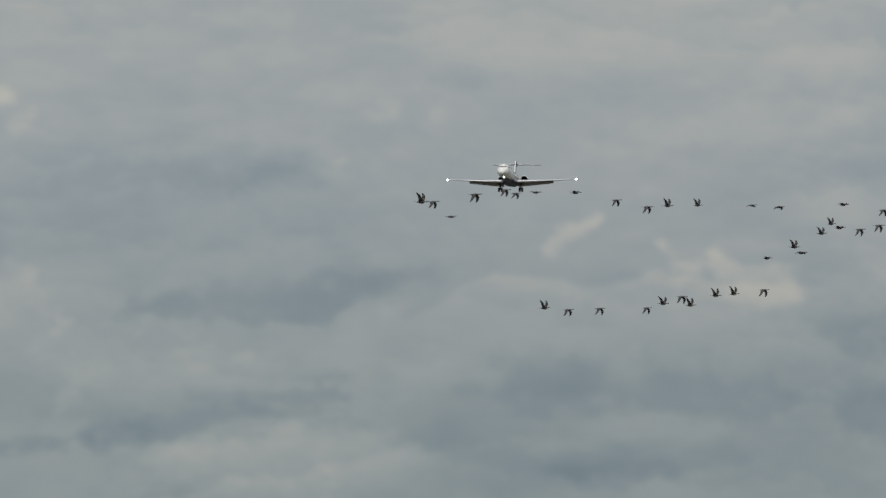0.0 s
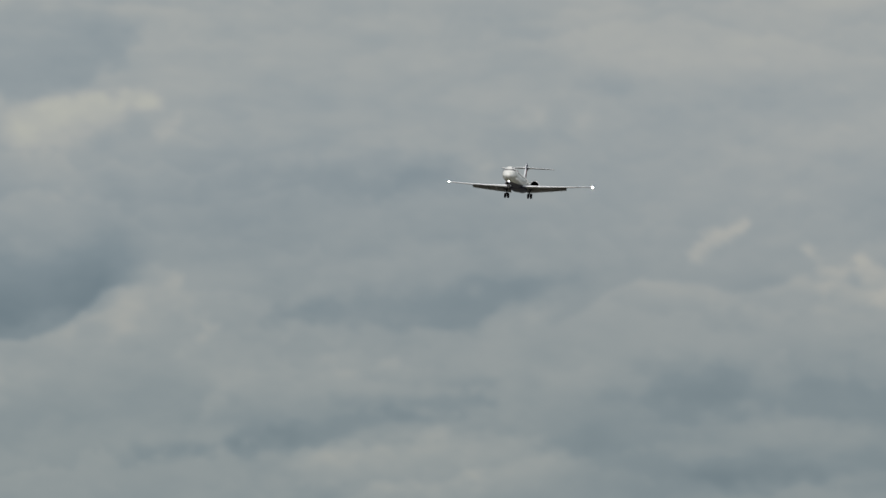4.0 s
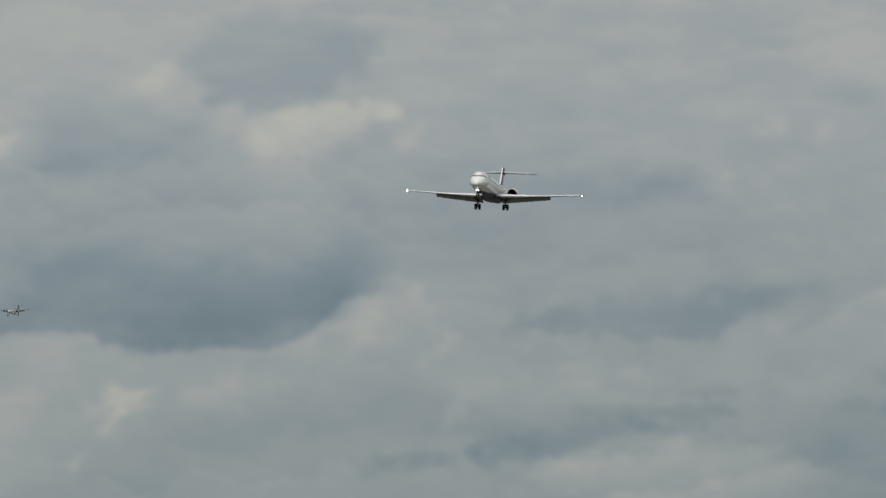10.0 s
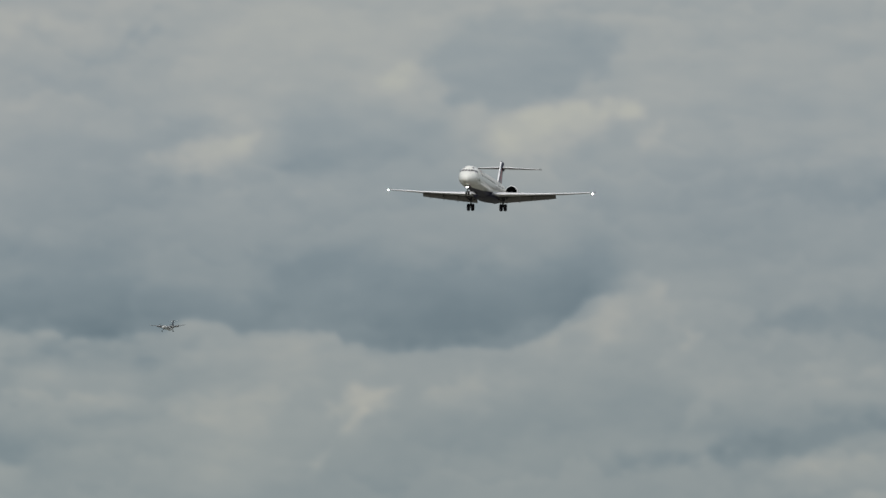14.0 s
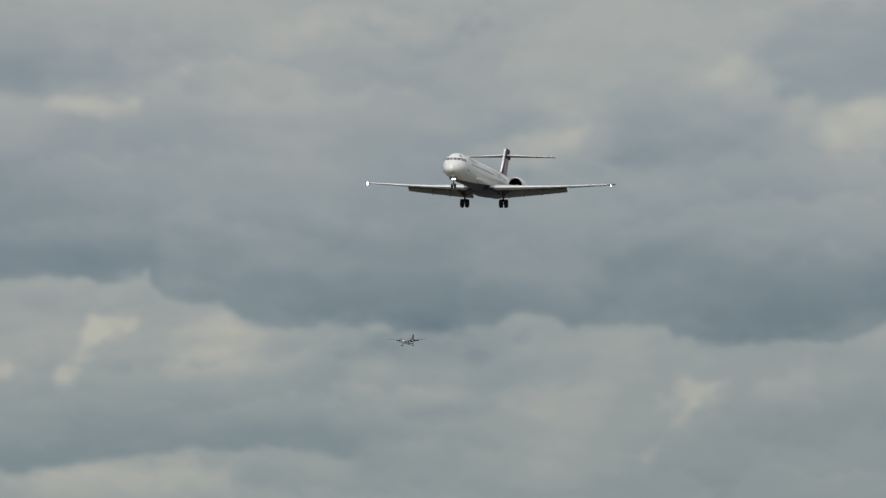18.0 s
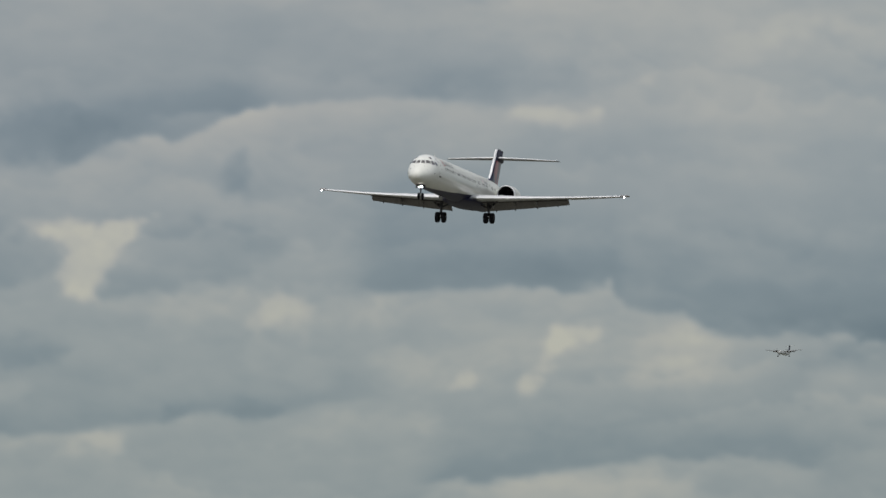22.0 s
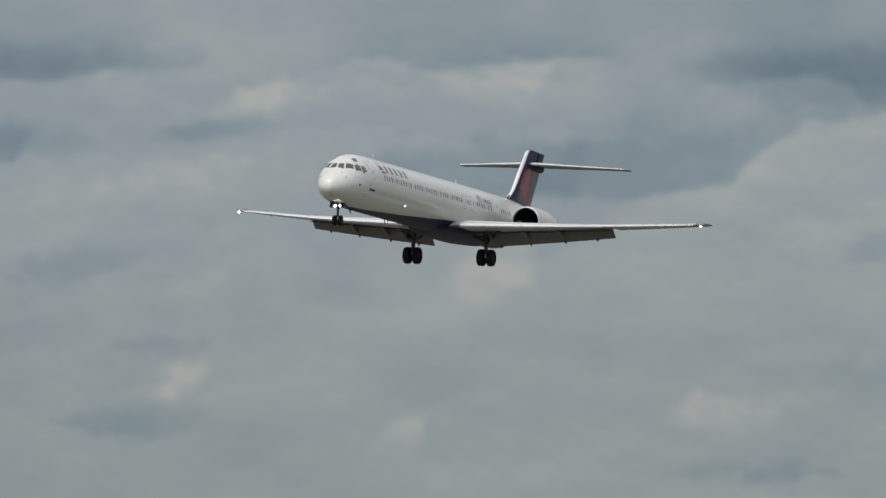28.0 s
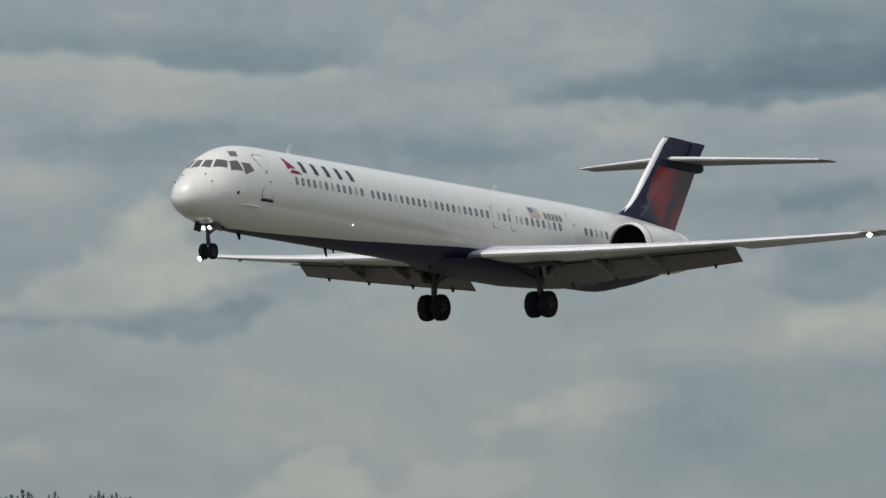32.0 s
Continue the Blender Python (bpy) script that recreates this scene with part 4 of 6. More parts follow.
tagged(ground, "flat field of dry olive grass reaching the horizon", "ground", kind="structure")

# ---- airliner: x ahead, y to its left, z up; a = metres behind the nose ----
airliner = thing("airliner", "white twin-engine airliner with navy belly, landing gear down", "airplane")
F_TOP = [(0.28, -0.50), (0.33, -0.33), (0.45, -0.14), (0.7, 0.08), (1.0, 0.28), (1.35, 0.48), (1.7, 0.68), (2.0, 0.93), (2.35, 1.2), (2.8, 1.44),
         (3.4, 1.65), (4.2, 1.8), (5.0, 1.85), (6.0, 1.875), (31, 1.875), (34, 1.85), (37, 1.8), (39.5, 1.68), (41.5, 1.5), (43.2, 1.3), (44.0, 1.2)]
F_BOT = [(0.28, -0.72), (0.33, -0.86), (0.45, -1.0), (0.7, -1.15), (1.0, -1.28), (1.5, -1.41), (2.2, -1.52), (2.9, -1.59), (3.9, -1.66), (5.5, -1.7), (31, -1.72),
         (34.5, -1.68), (37, -1.3), (39.5, -0.75), (41.5, -0.2), (43.2, 0.45), (44.0, 0.85)]
F_WID = [(0.28, 0.08), (0.33, 0.26), (0.45, 0.45), (0.7, 0.68), (1.0, 0.88), (1.35, 1.06), (1.7, 1.21), (2.0, 1.31), (2.4, 1.41), (3.0, 1.51), (3.9, 1.6),
         (4.8, 1.66), (6.0, 1.68), (31, 1.68), (34, 1.63), (37, 1.4), (39.5, 1.05), (41.5, 0.7), (43.2, 0.3), (44.0, 0.1)]
F_MID = [(0.28, -0.62), (0.5, -0.6), (1.0, -0.5), (1.5, -0.4), (2.2, -0.26), (2.9, -0.14), (3.9, 0.0), (4.8, 0.07), (6.0, 0.1), (31, 0.1),
         (34, 0.14), (37, 0.35), (39.5, 0.6), (41.5, 0.8), (43.2, 0.95), (44.0, 1.05)]


def skin(a, phi, off=0.0):
    """A point of the fuselage's skin: phi in degrees from the top, positive to the left; off: metres proud of it."""
    top, bot, wid, mid = (float(glide(a, k)[0]) for k in (F_TOP, F_BOT, F_WID, F_MID))
    c, s = math.cos(radians(phi)), math.sin(radians(phi))
    h = (top - mid) if c > 0 else (mid - bot)
    waist = 0.04 * math.exp(-(((mid + h * c + 0.62) / 0.17) ** 2)) * min(1.0, max(0.0, (a - 3.5) / 2.5)) * min(1.0, max(0.0, (36 - a) / 3))
    return Vector((-a, (wid + off - waist) * s, mid + (h + off) * c))


def phi_at(a, z):
    """The angle at which the skin's left side has that height."""
    top, bot, mid = (float(glide(a, k)[0]) for k in (F_TOP, F_BOT, F_MID))
    h = (top - mid) if z > mid else (mid - bot)
    return math.degrees(math.acos(max(-1.0, min(1.0, (z - mid) / h))))


def patch(corners, off, n=5):
    """A sheet laid on the skin: four corners (a, phi) in order, n x n pieces, with a rim down to the skin."""
    (a0, p0), (a1, p1), (a2, p2), (a3, p3) = corners
    bm = bmesh.new()
    grid = []
    for i in range(n + 1):
        u = i / n
        row = []
        for j in range(n + 1):
            v = j / n
            a = (a0 * (1 - u) + a1 * u) * (1 - v) + (a3 * (1 - u) + a2 * u) * v
            p = (p0 * (1 - u) + p1 * u) * (1 - v) + (p3 * (1 - u) + p2 * u) * v
            rim = i in (0, n) or j in (0, n)
            row.append(bm.verts.new(skin(a, p, -0.01 if rim else off)))
            if rim:
                row[-1].co = skin(a, p, off * 0.6)
        grid.append(row)
    for i in range(n):
        for j in range(n):
            bm.faces.new((grid[i][j], grid[i + 1][j], grid[i + 1][j + 1], grid[i][j + 1]))
    return bm


def side_patch(pts, off, n=4):
    """A sheet on the left side from four corners (a, z)."""
    return patch([(a, phi_at(a, z)) for a, z in pts], off, n)


stations = sorted(set([0.28, 0.3, 0.33, 0.38, 0.45, 0.55, 0.68, 0.84] + [1.0 + 0.2 * i for i in range(27)] + [6.5 + 1.4 * i for i in range(18)] + [31 + 0.65 * i for i in range(21)]))
# the navy belly starts behind the nose gear and rises along the side
SPLIT = [(0.28, 180.0), (2.2, 180.0), (3.0, 173), (4.5, 164), (6, 160), (8, 155), (10, 150), (12, 146), (15, 138), (18, 131.5), (20, 127), (22, 124), (26, 123), (32, 124), (36, 124), (40, 128), (44.0, 140)]
upper, lower = bmesh.new(), bmesh.new()
ring_u, ring_l = [], []
for a in stations:
    sp = float(glide(a, SPLIT)[0])
    ring_u.append([skin(a, -sp + 2 * sp * i / 108) for i in range(109)])
    if a > 2.15:
        ring_l.append([skin(a, sp + (360 - 2 * sp) * i / 20) for i in range(21)])
loft(upper, ring_u, closed=False)
upper.faces.new([upper.verts.new(v) for v in ring_u[0][::2]])
upper.faces.new([upper.verts.new(v) for v in ring_u[-1][::2]])
loft(lower, ring_l, closed=False)
part("fuselage", upper, WHITE, airliner, "glossy white fuselage")
part("belly", lower, NAVY, airliner, "dark navy belly")

# wing box fairing under the belly
bm = bmesh.new()
rings = []
for a, w, d, z in ((19.5, 0.3, 0.1, -1.4), (20.5, 1.3, 0.35, -1.35), (22, 1.75, 0.55, -1.3), (25, 1.95, 0.75, -1.25), (28, 1.9, 0.75, -1.25), (31, 1.6, 0.6, -1.25), (33.5, 1.1, 0.4, -1.2), (35.5, 0.3, 0.1, -1.2)):
    rings.append([(-a, w * math.sin(t), z - d * (0.2 + 0.8 * math.cos(t)) if math.cos(t) > 0 else z) for t in [math.pi * (i / 14 - 0.5) for i in range(15)]])
loft(bm, rings, closed=True)
part("wing_fairing", bm, NAVY, airliner, "navy fairing under the wing root")

# cockpit glass
WS = [
    [(1.74, 2.5), (2.12, 2.5), (2.18, 16), (1.79, 22)],
    [(1.86, 26), (2.25, 19.5), (2.5, 36.5), (2.24, 47)],
    [(2.33, 54), (2.56, 38.5), (2.95, 44), (2.95, 63)],
    [(3.03, 69), (3.07, 49), (3.56, 54), (3.66, 66)],
    [(2.85, 31), (3.05, 19), (3.4, 26), (3.15, 38)],
]
for pane in WS:
    for side in (1, -1):
        cc = [(sum(a for a, _ in pane) / 4, sum(p for _, p in pane) / 4)]
        small = [(cc[0][0] + (a - cc[0][0]) * 0.93, side * (cc[0][1] + (p - cc[0][1]) * 0.93)) for a, p in pane]
        part("cockpit_window", patch(small, 0.012, 6), GLASS, airliner)
        wide = [(cc[0][0] + (a - cc[0][0]) * 1.03, side * (cc[0][1] + (p - cc[0][1]) * 1.03)) for a, p in pane]
        part("window_surround", patch(wide, 0.005, 6), SEAM, airliner)

# cabin windows: rounded panes with a rim
def pane_mesh(phi):
    bm = bmesh.new()
    ring = []
    for i in range(14):
        t = 2 * math.pi * i / 14
        c, s = math.cos(t), math.sin(t)
        ring.append((abs(c) ** 0.7 * math.copysign(0.125, c), abs(s) ** 0.7 * math.copysign(0.18, s)))
    o = skin(15, phi)
    vs = []
    for k, off in ((1.0, 0.002), (0.9, 0.006)):
        vs.append([skin(15 + x * k, phi - math.degrees(y * k / 1.74), off) - o for x, y in ring])
    loft(bm, vs, caps=False)
    bm.faces.new([v for v in bm.verts][14:28])
    return bm


WPHI = phi_at(15, 0.52)
BLINDS = (4, 6, 10, 16, 22, 27, 33, 34, 38, 43, 48, 49)
rows_a = [6.76 + 0.482 * i for i in range(12)] + [12.94 + 0.482 * i for i in range(34)] + [31.1 + 0.47 * i for i in range(5)]
for side in (1, -1):
    first = None
    for a in rows_a:
        at = skin(a, side * phi_at(a, 0.545))
        if first is None:
            first = part("cabin_window", pane_mesh(side * WPHI), WINDOW, airliner)
            drawn = part("cabin_window", pane_mesh(side * WPHI), BLIND, airliner, "cabin window with its pale blind drawn")
            first.location, drawn.location = at, skin(rows_a[4], side * phi_at(rows_a[4], 0.545))
        elif a != rows_a[4]:
            again(drawn if rows_a.index(a) in BLINDS else first, Matrix.Translation(at))


def rounded(a0, a1, z0, z1, r, off):
    """A panel on the left side with rounded corners, filled from its rim inwards."""
    bm = bmesh.new()
    ring = []
    for ca, cz, t0 in ((a1 - r, z1 - r, 0), (a0 + r, z1 - r, 90), (a0 + r, z0 + r, 180), (a1 - r, z0 + r, 270)):
        for k in range(6):
            t = radians(t0 + 18 * k)
            ring.append((ca + r * math.cos(t), cz + r * math.sin(t)))
    ma, mz = (a0 + a1) / 2, (z0 + z1) / 2
    rings = []
    for k, o in ((1.0, off * 0.5), (0.985, off), (0.8, off), (0.6, off), (0.4, off), (0.2, off), (0.02, off)):
        rings.append([skin(ma + (a - ma) * k, phi_at(ma + (a - ma) * k, mz + (z - mz) * k), o) for a, z in ring])
    loft(bm, rings, caps=False)
    return bm


def door(name, a0, a1, z0, z1, seam=0.035, r=0.16):
    """A rounded outline set into the left side, with its proud panel."""
    d = part(name, rounded(a0, a1, z0, z1, r, 0.014), SEAM, airliner, "grey door seam")
    s = seam
    part("door_panel", rounded(a0 + s, a1 - s, z0 + s, z1 - s, r - s * 0.6, 0.024), WHITE, d)
    return d


fd = door("passenger_door", 4.0, 4.9, -0.42, 1.42, 0.045, 0.2)
part("door_sill", side_patch([(4.02, -0.5), (4.95, -0.5), (4.95, -0.42), (4.02, -0.42)], 0.03, 3), DARK, fd, "dark strip along the door sill")
part("door_window", side_patch([(4.4, 0.62), (4.52, 0.62), (4.52, 0.8), (4.4, 0.8)], 0.032, 3), WINDOW, fd)
part("door_handle", side_patch([(4.5, 0.28), (4.72, 0.28), (4.72, 0.34), (4.5, 0.34)], 0.032, 3), SEAM, fd)
door("overwing_exit", 22.95, 23.5, 0.02, 0.98, 0.025)
door("overwing_exit", 24.5, 25.05, 0.02, 0.98, 0.025)
sd = door("service_door", 29.75, 30.5, -0.3, 1.3, 0.02)
part("door_window", side_patch([(30.06, 0.66), (30.16, 0.66), (30.16, 0.82), (30.06, 0.82)], 0.032, 3), WINDOW, sd)

# emblem and name, kept as plain shapes
part("emblem_upper", side_patch([(6.28, 0.98), (6.62, 1.06), (7.0, 1.06), (6.3, 1.5)], 0.01, 4), RED, airliner, "red triangular emblem shape")
part("emblem_lower", side_patch([(6.36, 0.84), (7.36, 0.84), (7.08, 0.98), (6.66, 1.0)], 0.01, 4), RED, airliner, "red triangular emblem shape")
for i in range(5):
    a = 7.5 + i * 0.97
    part("name_bar", side_patch([(a, 0.94), (a + 0.34, 0.94), (a + 0.34, 1.40), (a, 1.40)], 0.01, 4), INK, airliner, "dark slate name bar")
FLAG_RED, FLAG_BLUE = mat("faded_flag_red", (0.40, 0.30, 0.29), 0.5), mat("faded_flag_blue", (0.13, 0.14, 0.20), 0.5)
fl = part("flag_field", side_patch([(26.4, 0.76), (27.3, 0.76), (27.3, 1.2), (26.4, 1.2)], 0.008, 4), mat("faded_flag_white", (0.5, 0.48, 0.46), 0.5), airliner, "small painted striped flag")
part("flag_canton", side_patch([(26.4, 0.98), (26.8, 0.98), (26.8, 1.2), (26.4, 1.2)], 0.014, 3), FLAG_BLUE, fl)
for i in range(4):
    part("flag_stripe", side_patch([(26.42 if i < 2 else 26.82, 0.78 + 0.12 * i), (27.28, 0.78 + 0.12 * i), (27.28, 0.83 + 0.12 * i), (26.42 if i < 2 else 26.82, 0.83 + 0.12 * i)], 0.013, 3), FLAG_RED, fl)
for i in range(5):
    part("registration_bar", side_patch([(27.65 + 0.33 * i, 0.78), (27.88 + 0.33 * i, 0.78), (27.88 + 0.33 * i, 1.06), (27.65 + 0.33 * i, 1.06)], 0.01, 3), SEAM, airliner)

# small fittings of the nose and fuselage
for side in (1, -1):
    st = bmesh.new()
    p0, p1 = skin(2.6, side * phi_at(2.6, -0.72), -0.02), skin(4.0, side * phi_at(4.0, -0.72), -0.02)
    q1, q0 = p1 + Vector((0.1, side * 0.2, -0.05)), p0 + Vector((-0.5, side * 0.14, -0.03))
    loft(st, [[p + Vector((0, 0, dz)) for p in (p0, p1, q1, q0)] for dz in (-0.015, 0.015)])
    part("nose_strake", st, WHITE, airliner)
    port = bmesh.new()
    loft(port, [[skin(2.45 + 0.08 * k * math.cos(t), side * (phi_at(2.45, -0.3) + 3.2 * k * math.sin(t)), o) for t in [i * math.pi / 5 for i in range(10)]] for k, o in ((1.0, 0.0), (0.8, 0.02))])
    part("static_port", port, DARK, airliner)
    for a, p in ((1.35, 30), (1.3, 55)):
        part("pitot_probe", tube(skin(a, side * p, -0.02), skin(a, side * p, 0.045) + Vector((0.05, 0, 0)), 0.03, 0.02, 8), DARK, airliner)


def blade(name, a, phi, high, chord, material):
    up = (skin(a, phi, 1.0) - skin(a, phi)).normalized()
    rings = []
    for h, c, w, sweep in ((-0.03, chord, 0.05, 0), (0.6, chord * 0.75, 0.035, 0.25), (1.0, chord * 0.45, 0.015, 0.45)):
        b = skin(a, phi) + up * high * h - Vector((sweep * high, 0, 0))
        side = Vector((1, 0, 0)).cross(up)
        rings.append([b + Vector((c / 2, 0, 0)), b + side * w, b - Vector((c / 2, 0, 0)), b - side * w])
    bm = bmesh.new()
    loft(bm, rings)
    return part(name, bm, material, airliner)


blade("antenna", 8.8, 0, 0.42, 0.4, WHITE)
blade("antenna", 26.0, 0, 0.3, 0.35, WHITE)
blade("antenna", 4.9, 180, 0.26, 0.34, DARK)
blade("antenna", 11.9, 180, 0.34, 0.30, DARK)
blade("antenna", 12.55, 180, 0.17, 0.16, DARK)
blade("drain_mast", 20.6, 180, 0.16, 0.2, DARK)

def lamp(name, at, r, parent, aim=(1, 0, 0), glowing=None, hood=0.0):
    """A glowing lens in a short housing, aimed ahead; hood: depth of an added collar that narrows its light."""
    aim = Vector(aim).normalized()
    turn = aim.to_track_quat("Z", "Y").to_matrix()
    bm = bmesh.new()
    rings = [[Vector(at) + turn @ Vector((math.cos(t) * q, math.sin(t) * q, h)) for t in [i * math.pi / 7 for i in range(14)]] for q, h in ((r, 0), (r * 0.95, r * 0.08), (r * 0.6, r * 0.16), (r * 0.2, r * 0.2))]
    loft(bm, rings)
    lens = part(name, bm, glowing or LAMP, parent, "lit landing light")
    h = bmesh.new()
    add_tube(h, Vector(at) - aim * r * 1.6, Vector(at) - aim * 0.005, r * 0.7, r * 1.12, 14)
    part("lamp_housing", h, DARK, lens)
    # added collar: keeps the strong lens from lighting the slat and belly beside it
    if hood:
        bm = bmesh.new()
        rings = [[Vector(at) + turn @ Vector((math.cos(t) * r * q, math.sin(t) * r * q, d)) for t in [i * math.pi / 7 for i in range(14)]] for q, d in ((1.3, -r), (1.3, hood), (1.18, hood), (1.12, 0))]
        loft(bm, rings, caps=False)
        part("added_lamp_hood", bm, FLAP_GREY, lens)
    return lens


# ---- wings ----
def airfoil(y, a, chord, z, thick, twist=0.0, n=11):
    """Section ring in the plane y: a = leading edge behind the nose."""
    pts = []
    xs = [0.5 - 0.5 * math.cos(math.pi * i / (n - 1)) for i in range(n)]
    t = lambda x: 5 * thick * (0.2969 * math.sqrt(x) - 0.126 * x - 0.3516 * x * x + 0.2843 * x**3 - 0.1015 * x**4)
    camber = lambda x: 0.06 * x * (1 - x)
    for x in xs[::-1]:
        pts.append((x, camber(x) + t(x) * 1.05))
    for x in xs[1:-1]:
        pts.append((x, camber(x) - t(x) * 0.85))
    pts.append((1.0, -0.003))
    c, s = math.cos(radians(twist)), math.sin(radians(twist))
    return [Vector((-(a + chord * (x * c + h * s)), y, z + chord * (h * c - x * s))) for x, h in pts]


def wing_le(y):
    return 21.4 + (y - 1.6) * math.tan(radians(28.2))


def wing_z(y):
    return -1.08 + (y - 1.6) * math.tan(radians(2.6)) + 0.37 * max(0.0, (y - 3.0) / 13.3) ** 2


def sag(y):
    """The wing box sits a little lower towards the root."""
    return -0.08 * max(0.0, 1 - (y - 1.6) / 12)


def fixed_te(y):
    return float(np.interp(y, (1.2, 5.2, 10.5, 10.6, 16.3), (27.0, 27.3, 28.05, 29.1, 30.75)))


for side in (1, -1):
    nm = "left" if side > 0 else "right"
    bm = bmesh.new()
    rings = []
    for y in (0.8, 1.7, 1.95, 2.05, 3.2, 5.2, 7.8, 10.5, 10.62, 12.5, 14.5, 16.0, 16.3, 16.45):
        le = wing_le(y) + (0.35 if y > 16.4 else 0) + (0.6 if y < 2 else 0)
        th = float(np.interp(y, (1, 6, 16.3, 16.45), (0.125, 0.115, 0.10, 0.03)))
        rings.append(airfoil(side * y, le, fixed_te(min(y, 16.3)) - le - (0.2 if y > 16.4 else 0), wing_z(y) + sag(y), th * (1.0 if y < 10.55 else 0.75), 1.0))
    loft(bm, rings)
    wing = part("wing", bm, WING_GREY, airliner, "light grey " + nm + " wing")
    # slats along the leading edge, drooped and run out
    for y0, y1 in ((2.0, 5.6), (5.63, 9.2), (9.23, 12.8), (12.83, 15.72)):
        bm = bmesh.new()
        rings = []
        for k in range(5):
            y = y0 + (y1 - y0) * k / 4
            c = 0.62 - 0.018 * (y - 2)
            a, z = wing_le(y) - 0.26, wing_z(y) - 0.12 + sag(y)
            k_ = 1.0 - 0.052 * (y - 2)
            prof = [(c * 1.25, 0.20), (c * 0.8, 0.245), (c * 0.4, 0.205), (c * 0.12, 0.09), (0, -0.03), (c * 0.08, -0.13), (c * 0.3, -0.19), (c * 0.32, -0.15), (c * 0.2, -0.04), (c * 0.4, 0.12), (c * 0.8, 0.19)]
            rings.append([Vector((-(a + x), side * y, z + 0.055 + 0.76 * k_ * h)) for x, h in prof])
        loft(bm, rings)
        part("slat", bm, SILVER, wing, "bright bare-metal slat")
    # flaps run out and down
    for y0, y1 in ((1.75, 5.2), (5.21, 10.5)):
        bm = bmesh.new()
        rings = []
        for k in range(5):
            y = y0 + (y1 - y0) * k / 4
            g = (y - 1.75) / 8.75
            a0, z0 = fixed_te(y) - 0.62 + 0.40 * g, wing_z(y) - 0.10 + 0.02 * g
            da, dz = 1.30 - 0.54 * g, -(0.98 - 0.42 * g)
            th = 0.22 - 0.1 * g
            nrm = Vector((dz, 0, -da)).normalized()
            q = [(0, 0.1), (0.06, 0.6), (0.25, 0.9), (0.6, 0.55), (1.0, 0.04), (1.0, -0.04), (0.6, -0.3), (0.25, -0.5), (0.06, -0.45), (0, -0.1)]
            rings.append([Vector((-(a0 + da * u), side * y, z0 + dz * u)) + Vector((-nrm.x, 0, -nrm.z)) * th * w * -1 for u, w in q])
        loft(bm, rings)
        part("flap", bm, FLAP_GREY, wing, "dark grey lowered flap")
    # flap hinges: their tips show below the flap's rear edge
    for y in (2.9, 4.9, 7.2, 9.3):
        g = (y - 1.75) / 8.75
        a0, z0 = fixed_te(y) + 0.46 - 0.04 * g, wing_z(y) - 0.98 + 0.40 * g
        a1, z1 = fixed_te(y) + 0.70 - 0.14 * g, wing_z(y) - 1.16 + 0.46 * g
        bm = bmesh.new()
        rings = []
        for u, w in ((0, 0.02), (0.3, 0.05), (0.8, 0.07), (1.0, 0.04)):
            rings.append([Vector((-(a0 + (a1 - a0) * u), side * (y + w * math.cos(t)), z0 + (z1 - z0) * u + 1.2 * w * math.sin(t))) for t in [i * math.pi / 4 for i in range(8)]])
        loft(bm, rings)
        part("flap_hinge", bm, HINGE, wing)
    for y, w in ((4.9, 0.12), (7.2, 0.10)):
        bm = bmesh.new()
        a, z = fixed_te(y), wing_z(y)
        loft(bm, [[Vector((-(a + s), side * (y + q), z + h)) for s, h in ((-1.5, -0.28), (-0.9, -0.30), (-0.2, -0.34), (0.1, -0.62), (-0.1, -0.70), (-0.7, -0.52), (-1.3, -0.36))] for q in (-w, -w * 0.8, w * 0.8, w)])
        part("flap_track", bm, FLAP_GREY, wing, "grey flap track under the wing")
    # the slot's shade as a solid dark strip; no gap is cut
    for y0, y1 in ((1.9, 5.15), (5.25, 10.4)):
        ys = [y0 + (y1 - y0) * k / 4 for k in range(5)]
        bm = bmesh.new()
        loft(bm, [[Vector((-(fixed_te(y) + da), side * y, wing_z(y) + dz)) for da, dz in ((-0.95, -0.28), (-0.55, -0.24), (-0.55, -0.20), (-0.95, -0.24))] for y in ys])
        part("flap_slot_shade", bm, DARK, wing, "dark strip for the shaded slot ahead of the flap")
    # vortilon and tip fence fittings
    for y, k in ((6.4, 0.8), (13.4, 0.5)):
        bm = bmesh.new()
        a, z = wing_le(y), wing_z(y)
        loft(bm, [[Vector((-(a + x * k), side * y + d, z + h * k)) for x, h in ((-0.1, -0.3), (0.25, -0.12), (0.8, -0.24), (0.3, -0.46))] for d in (-0.02, 0.02)])
        part("vortilon", bm, WING_GREY, wing)
    tip = bmesh.new()
    loft(tip, [airfoil(side * y, 28.95 + (y - 15.6) * 0.6, 1.75 - (y - 15.6) * 0.55, wing_z(y) + 0.015, t) for y, t in ((15.75, 0.13), (16.2, 0.12), (16.46, 0.05))])
    part("wing_tip", tip, FLAP_GREY, wing, "dark grey wing tip")
    lamp("wing_tip_light", (-29.22, side * 16.12, wing_z(16.2) - 0.16), 0.070, wing, (1, side * 0.1, -0.05), TIP_LAMP, 0.12)

